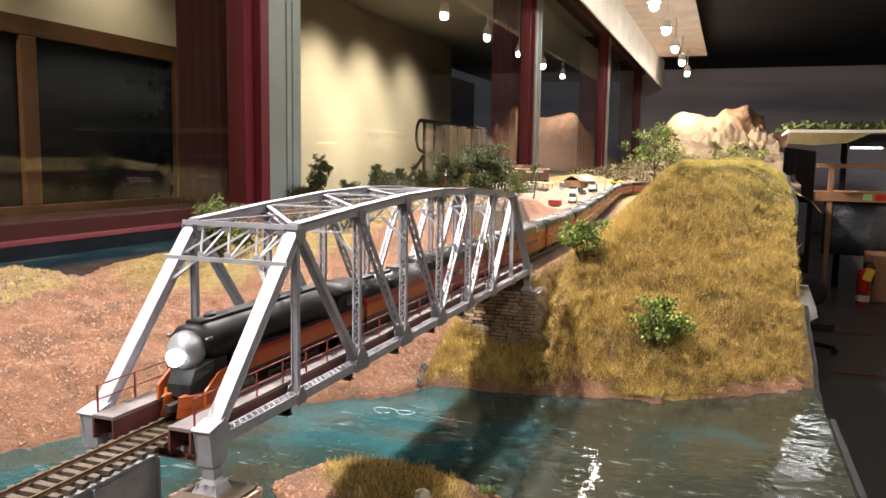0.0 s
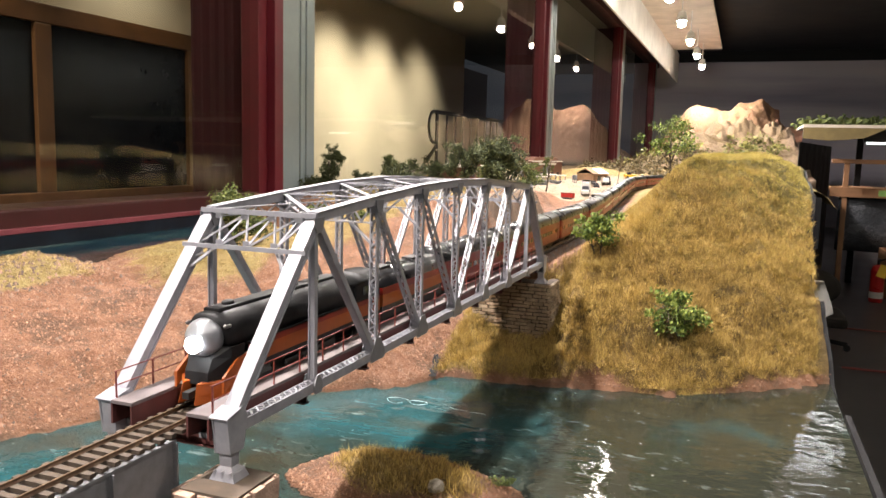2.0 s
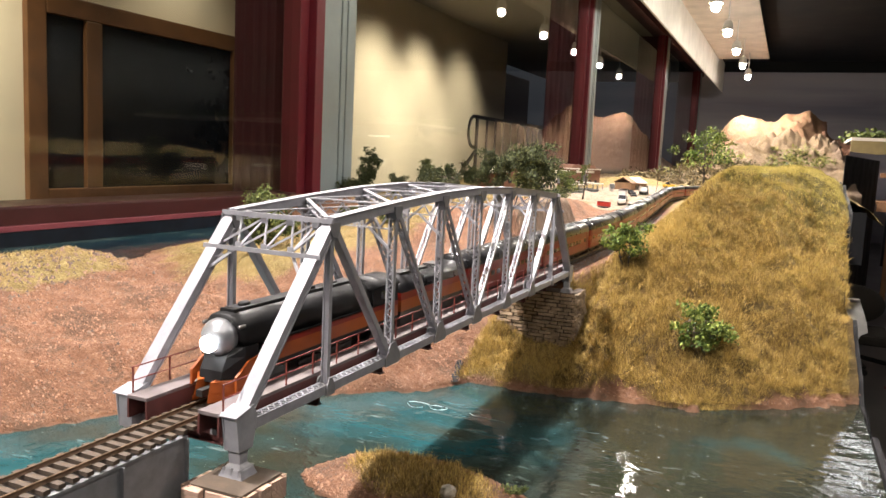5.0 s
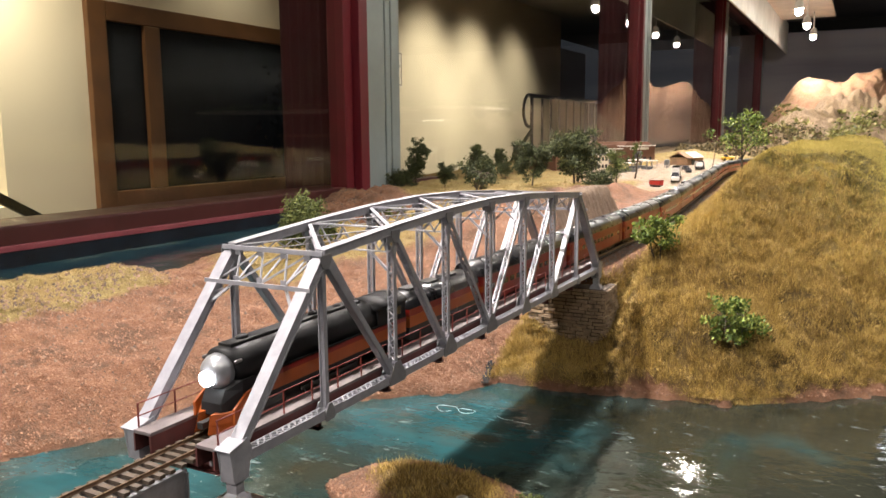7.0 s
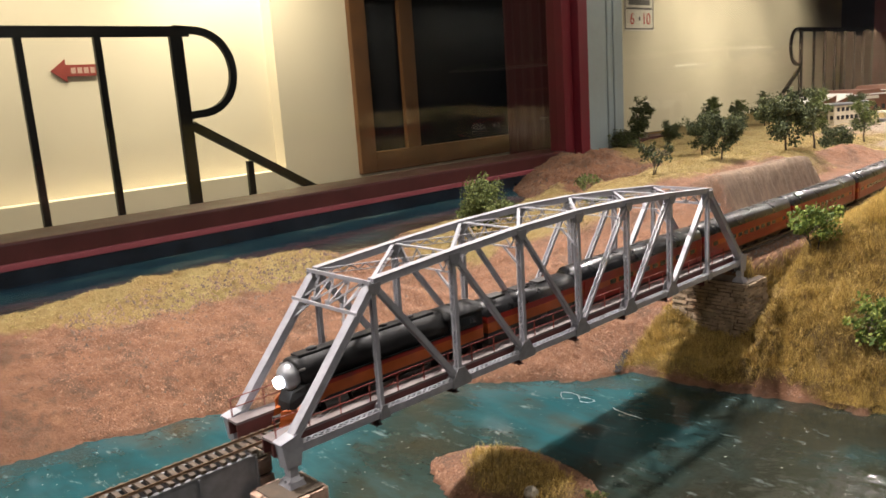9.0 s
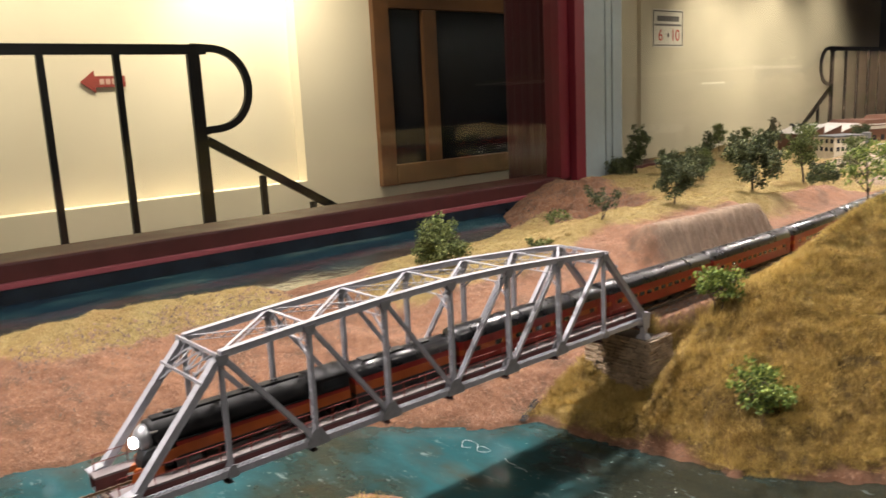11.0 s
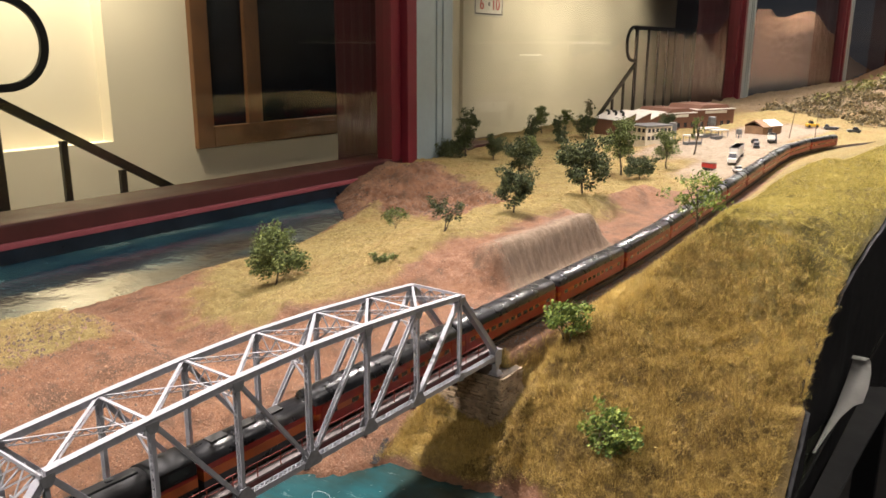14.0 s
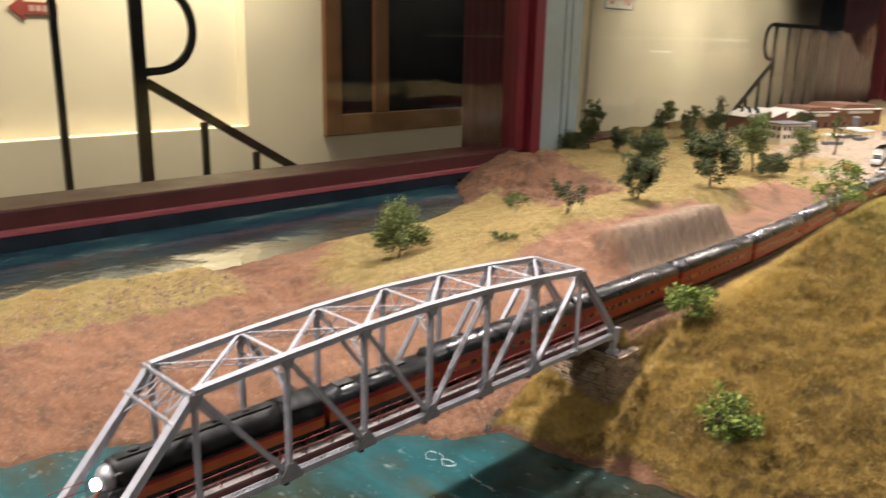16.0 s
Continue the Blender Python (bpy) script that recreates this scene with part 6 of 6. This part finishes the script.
WHITEPAINT = paint("white_vehicle_paint", (0.72, 0.70, 0.66), 0.35, 0, 40, 0.1, 0.05)
REDPAINT = paint("red_vehicle_paint", (0.45, 0.03, 0.025), 0.4, 0, 40, 0.15, 0.05)
DARKPAINT = paint("dark_vehicle_paint", (0.02, 0.022, 0.026), 0.3, 0, 40, 0.3, 0.05)
YELLOWPAINT = paint("yellow_machine_paint", (0.60, 0.36, 0.02), 0.5, 0, 40, 0.2, 0.05)
box_trailer("box_trailer", "long white box trailer parked on the pale yard", flush(-0.354, 3.131, 9, 1.15), 0.155, 0.030, 0.046, WHITEPAINT)
box_trailer("box_trailer", "short red box trailer parked on the bare ground", flush(-0.380, 2.875, 70, 0.85), 0.060, 0.028, 0.036, REDPAINT)
vehicle("truck_cab", "white road tractor standing before its trailer", flush(-0.336, 3.022, 12, 1.17), 0.05, 0.028, 0.034, WHITEPAINT, (-0.6, 0.75), "truck")
vehicle("pickup", "pale pickup parked beside the trailer", flush(-0.264, 2.857, 40, 1.13), 0.050, 0.022, 0.020, WHITEPAINT, (-0.3, 0.5))
vehicle("saloon_car", "black car parked in the yard", flush(-0.373, 3.490, 20, 1.12), 0.055, 0.022, 0.019, DARKPAINT, (-0.5, 0.55))
vehicle("saloon_car", "black car parked in the yard", flush(-0.403, 3.582, 30, 1.11), 0.055, 0.022, 0.019, DARKPAINT, (-0.5, 0.55))
box_trailer("flat_truck_body", "white box lorry with a dark cab in the yard", flush(-0.363, 3.695, 15, 1.09), 0.085, 0.028, 0.034, WHITEPAINT)
vehicle("lorry_cab", "dark lorry cab in the yard", flush(-0.349, 3.675, 15, 1.11), 0.04, 0.028, 0.036, DARKPAINT, (-0.7, 0.8), "truck")
vehicle("digger", "yellow construction machine beside the far road", flush(-0.328, 4.372, -60, 1.06), 0.06, 0.03, 0.034, YELLOWPAINT, (-0.6, 0.1), "machine")
vehicle("dark_lorry", "dark lorry parked beside the far road", flush(-0.235, 4.360, -75, 1.06), 0.07, 0.028, 0.024, DARKPAINT, (-0.9, -0.2), "truck")
vehicle("dark_lorry", "dark lorry parked beside the far road", flush(-0.130, 4.380, -70, 1.06), 0.06, 0.028, 0.028, DARKPAINT, (-0.2, 0.7), "truck")
POLEWOOD = paint("pole_wood", (0.10, 0.065, 0.04), 0.9, 0, 80, 0.4)
for x, y, hgt, lean in ((-0.327, 3.88, 0.164, 6), (-0.228, 3.951, 0.164, 2), (-0.208, 3.588, 0.032, 0)):
    p = thing("utility_pole", "thin brown wooden utility pole with a cross arm", "pole", "utility poles", Matrix.Translation((x, y, ground_at(x, y) - 0.003)) @ Matrix.Rotation(radians(lean), 4, "Y"))
    part("pole", Shape().tube([(0, 0, 0), (0, 0, hgt)], [0.0018, 0.0013], 8), POLEWOOD, p)
    part("cross_arm", Shape().box((-0.014 if hgt > 0.1 else -0.004, -0.001, hgt * 0.92), (0.014 if hgt > 0.1 else 0.004, 0.001, hgt * 0.92 + 0.002)), POLEWOOD, p)

# ---- the work aisle beside the layout ----
SHELFWOOD = paint("raw_pine", (0.30, 0.15, 0.07), 0.7, 0, 6, 0.3)
PLASTIC = paint("grey_plastic_sheet", (0.07, 0.075, 0.085), 0.25, 0, 4, 0.5, 0.8, 0.02)
EXTRED = paint("extinguisher_red", (0.40, 0.015, 0.012), 0.3, 0, 10, 0.1, 0.05)
TAGYELLOW = paint("yellow_tag", (0.70, 0.45, 0.03), 0.5, 0, 20, 0.1)
solid("curtain", Shape().loft([[(0.66 + 0.42 * i / 30, 6.0 + 2.2 * i / 30 + 0.012 * math.sin(i * 1.3), z) for i in range(31)] + [(0.66 + 0.42 * i / 30, 6.04 + 2.2 * i / 30 + 0.012 * math.sin(i * 1.3), z) for i in range(30, -1, -1)] for z in (-1.2, 0.27)]), BLACK, "black curtain hung under the far layout", "curtain", "structure")
shelf_bank = thing("high_layout", "high shelf of green scrub with a pale rim", "layout shelf", at=(0.83, 8.4, 0.46))
part("deck", Shape().box((0, 0, 0), (4.5, 1.2, 0.03)), BEIGE, shelf_bank, "pale board rim")
s = Shape()
rng = random.Random(4)
for i in range(900):
    x, y = rng.uniform(0.0, 4.4), rng.uniform(0.02, 1.1)
    r = rng.uniform(0.03, 0.07)
    c = Vector((x, y, 0.03 + r * 0.6))
    for _ in range(7):
        d = Vector((rng.gauss(0, 1), rng.gauss(0, 1), rng.gauss(0, 0.7))) * r * 0.6
        a = Vector((rng.gauss(0, 1), rng.gauss(0, 1), rng.gauss(0, 1))).normalized() * r * 0.45
        b = a.orthogonal().normalized() * r * 0.4
        s.add([c + d - a, c + d + b, c + d + a, c + d - b], [(0, 1, 2, 3)])
part("foliage", s, MIDLEAF, shelf_bank, "olive scrub along the shelf")
s = Shape().loft([[(0.0, 0.0, 0.0), (0.75, 0.0, 0.0), (0.55, 0.0, -0.10), (0.25, 0.0, -0.13), (0.0, 0.0, -0.11)], [(0.0, 0.05, 0.0), (0.75, 0.05, 0.0), (0.55, 0.05, -0.10), (0.25, 0.05, -0.13), (0.0, 0.05, -0.11)]])
part("apron", s, paint("olive_board", (0.20, 0.15, 0.06), 0.8, 0, 8, 0.3), shelf_bank, "olive painted corner board")
for x in (0.6, 2.4, 4.3):
    part("support", Shape().box((x, 0.9, -1.66), (x + 0.06, 0.96, 0.0)), BLACK, shelf_bank)

rack = thing("timber_rack", "raw pine storage rack with a thick shelf beam", "rack", at=(1.15, 8.8, FLOOR))
for x in (0.12, 1.5, 2.9):
    part("upright", Shape().box((x, 0, 0), (x + 0.05, 0.05, 1.345)), SHELFWOOD, rack, bevel=0.003)
part("top_rail", Shape().box((0, -0.01, 1.31), (3.0, 0.03, 1.355)), SHELFWOOD, rack, bevel=0.003)
part("shelf_beam", Shape().box((0, -0.02, 0.965), (3.0, 0.03, 1.065)), SHELFWOOD, rack, bevel=0.003)
part("shelf_board", Shape().box((0, 0.03, 1.035), (3.0, 0.6, 1.065)), SHELFWOOD, rack)
part("green_label", Shape().box((0.45, -0.024, 0.985), (0.53, -0.02, 1.045)), paint("green_tag", (0.25, 0.45, 0.12), 0.5, 0, 20, 0.2), rack, "small green and white tag")
part("red_label", Shape().box((0.56, -0.024, 0.985), (0.75, -0.02, 1.045)), EXTRED, rack, "red label")
part("cover_sheet", Shape().loft([[(x, 0.06 + 0.03 * math.sin(x * 9 + k), z) for x in sweep(30, 0.1, 2.9)] + [(x, 0.08 + 0.03 * math.sin(x * 9 + k), z) for x in sweep(30, 2.9, 0.1)] for k, z in enumerate((0.40, 0.60, 0.80, 0.965))]), PLASTIC, rack, "crumpled grey plastic sheet hung from the rack", smooth=True)
tube_lamp = thing("tube_lamp", "white fluorescent tube lamp, switched on", "lamp", at=(1.464, 8.9, 0.323))
part("tube", Shape().tube([(0, 0, 0), (0.30, 0, 0)], 0.012, 10), glow("tube_glow", (0.95, 1.0, 1.0), 2), tube_lamp)
part("fitting", Shape().box((-0.03, -0.02, 0.012), (0.33, 0.02, 0.15)), GREYMETAL, tube_lamp)

front_tube = thing("tube_lamp", "white fluorescent tube lamp, switched on, under the front board", "lamp", at=(0.62, 6.7, 1.98))
part("tube", Shape().tube([(0, 0, 0), (0.55, 0, 0)], 0.02, 10), glow("front_tube_glow", (0.95, 0.98, 1.0), 22), front_tube)
part("fitting", Shape().box((-0.03, -0.04, 0.02), (0.58, 0.04, 0.18)), GREYMETAL, front_tube)

ext = thing("fire_extinguisher", "red fire extinguisher with a yellow tag standing on the floor", "fire extinguisher", at=(1.565, 8.12, FLOOR))
part("cylinder", Shape().tube([(0, 0, 0), (0, 0, 0.005), (0, 0, 0.30), (0, 0, 0.345), (0, 0, 0.36)], [0.058, 0.062, 0.062, 0.045, 0.018], 20), EXTRED, ext, smooth=False)
part("label_band", Shape().tube([(0, 0, 0.04), (0, 0, 0.10)], 0.0628, 20), SIGNWHITE, ext)
part("valve", Shape().tube([(0, 0, 0.36), (0, 0, 0.41)], 0.014, 10).box((-0.01, -0.05, 0.405), (0.01, 0.04, 0.42)), IRON, ext)
part("hose", Shape().tube([(0.01, 0, 0.40), (0.06, 0, 0.42), (0.085, 0, 0.36), (0.075, 0, 0.2)], 0.009, 8), IRON, ext)
part("tag", Shape().box((-0.10, -0.064, 0.24), (-0.02, -0.060, 0.36), Matrix.Rotation(0.3, 4, "Y")), TAGYELLOW, ext)
cab = thing("storage_cabinet", "brown wooden cabinet standing on the concrete floor", "cabinet", at=(1.66, 8.35, FLOOR))
part("body", Shape().box((0, 0, 0.0), (0.9, 0.5, 0.46)), SHELFWOOD, cab, bevel=0.004)
part("door", Shape().box((0.02, -0.018, 0.02), (0.44, 0.0, 0.44)), SHELFWOOD, cab, bevel=0.003)
part("door", Shape().box((0.46, -0.018, 0.02), (0.88, 0.0, 0.44)), SHELFWOOD, cab, bevel=0.003)
chair = thing("office_chair", "dark grey office chair with a rounded back in the aisle", "chair", at=(0.80, 6.0, FLOOR))
CHAIRGREY = paint("charcoal_fabric", (0.03, 0.024, 0.018), 0.9, 0, 30, 0.3)
part("backrest", Shape().loft([[(rr * math.cos(a) * 0.22, y, 0.41 + rr * math.sin(a) * 0.14) for a in sweep(25, 0, 2 * math.pi)[:-1]] for rr, y in ((0.85, -0.02), (1.0, 0.0), (1.0, 0.03), (0.85, 0.05))]), CHAIRGREY, chair, smooth=True)
part("seat", Shape().box((-0.23, -0.45, 0.20), (0.23, 0.0, 0.27)), CHAIRGREY, chair, bevel=0.025)
part("stem", Shape().tube([(0, -0.22, 0.08), (0, -0.22, 0.20)], 0.025, 10), IRON, chair)
part("back_stem", Shape().box((-0.03, 0.03, 0.20), (0.03, 0.05, 0.40)), IRON, chair)
for k in range(5):
    a = k * 2 * math.pi / 5
    part("foot", Shape().beam((0, -0.22, 0.09), (0.26 * math.cos(a), -0.22 + 0.26 * math.sin(a), 0.05), 0.03, 0.03, (0, 0, 1)), IRON, chair)
    part("castor", Shape().tube([(0.26 * math.cos(a), -0.23 + 0.26 * math.sin(a), 0.025), (0.26 * math.cos(a), -0.21 + 0.26 * math.sin(a), 0.025)], 0.025, 10), IRON, chair)
TAPE = paint("red_floor_tape", (0.22, 0.035, 0.025), 0.6, 0, 10, 0.3)
for x0, y0, x1, y1 in ((1.0, 6.6, 1.45, 6.65), (0.98, 5.25, 1.25, 5.30)):
    solid("floor_tape", Shape().box((x0, y0, FLOOR + 0.004), (x1, y1, FLOOR + 0.006)), TAPE, "strip of red tape on the concrete floor", "tape", "structure")

# board and paper tucked behind the layout's front edge
board = thing("grey_board", "dark grey board fixed to the layout's black front", "board", at=(0, 0, 0))
DARKBOARD = paint("charcoal_board", (0.014, 0.014, 0.015), 0.75, 0, 12, 0.2)
s = Shape().loft([[(0.409, 0.85, z), (0.409, 1.41, z), (0.458, 1.44, z), (0.446, 1.17, z), (0.439, 0.948, z), (0.436, 0.85, z)] for z in (-0.206, -0.20)])
part("panel", s, DARKBOARD, board)
part("bracket", Shape().box((0.409, 0.95, -0.30), (0.43, 0.97, -0.206)), BLACK, board)
PAPER = paint("white_paper", (0.42, 0.41, 0.39), 0.8, 0, 30, 0.12)
s = Shape()
strip = [(0.875, 0.408, 0.411, -0.1035), (0.93, 0.405, 0.4135, -0.102), (1.0, 0.404, 0.4195, -0.098), (1.04, 0.404, 0.4205, -0.092), (1.05, 0.404, 0.431, -0.088),
         (1.09, 0.404, 0.431, -0.078), (1.125, 0.404, 0.428, -0.066), (1.14, 0.405, 0.424, -0.055), (1.135, 0.405, 0.421, -0.047), (1.115, 0.405, 0.419, -0.046)]
s.loft([[(x0, y, z), (x1, y, z), (x1, y, z + 0.0006), (x0, y, z + 0.0006)] for y, x0, x1, z in [(y + 0.04, 0.4085, x1 + (0.010 if y > 1.03 else 0.001), z - 0.015) for y, x0, x1, z in strip]])
solid("paper_sheet", s, PAPER, "curled white paper tucked behind the board", "paper", smooth=True)
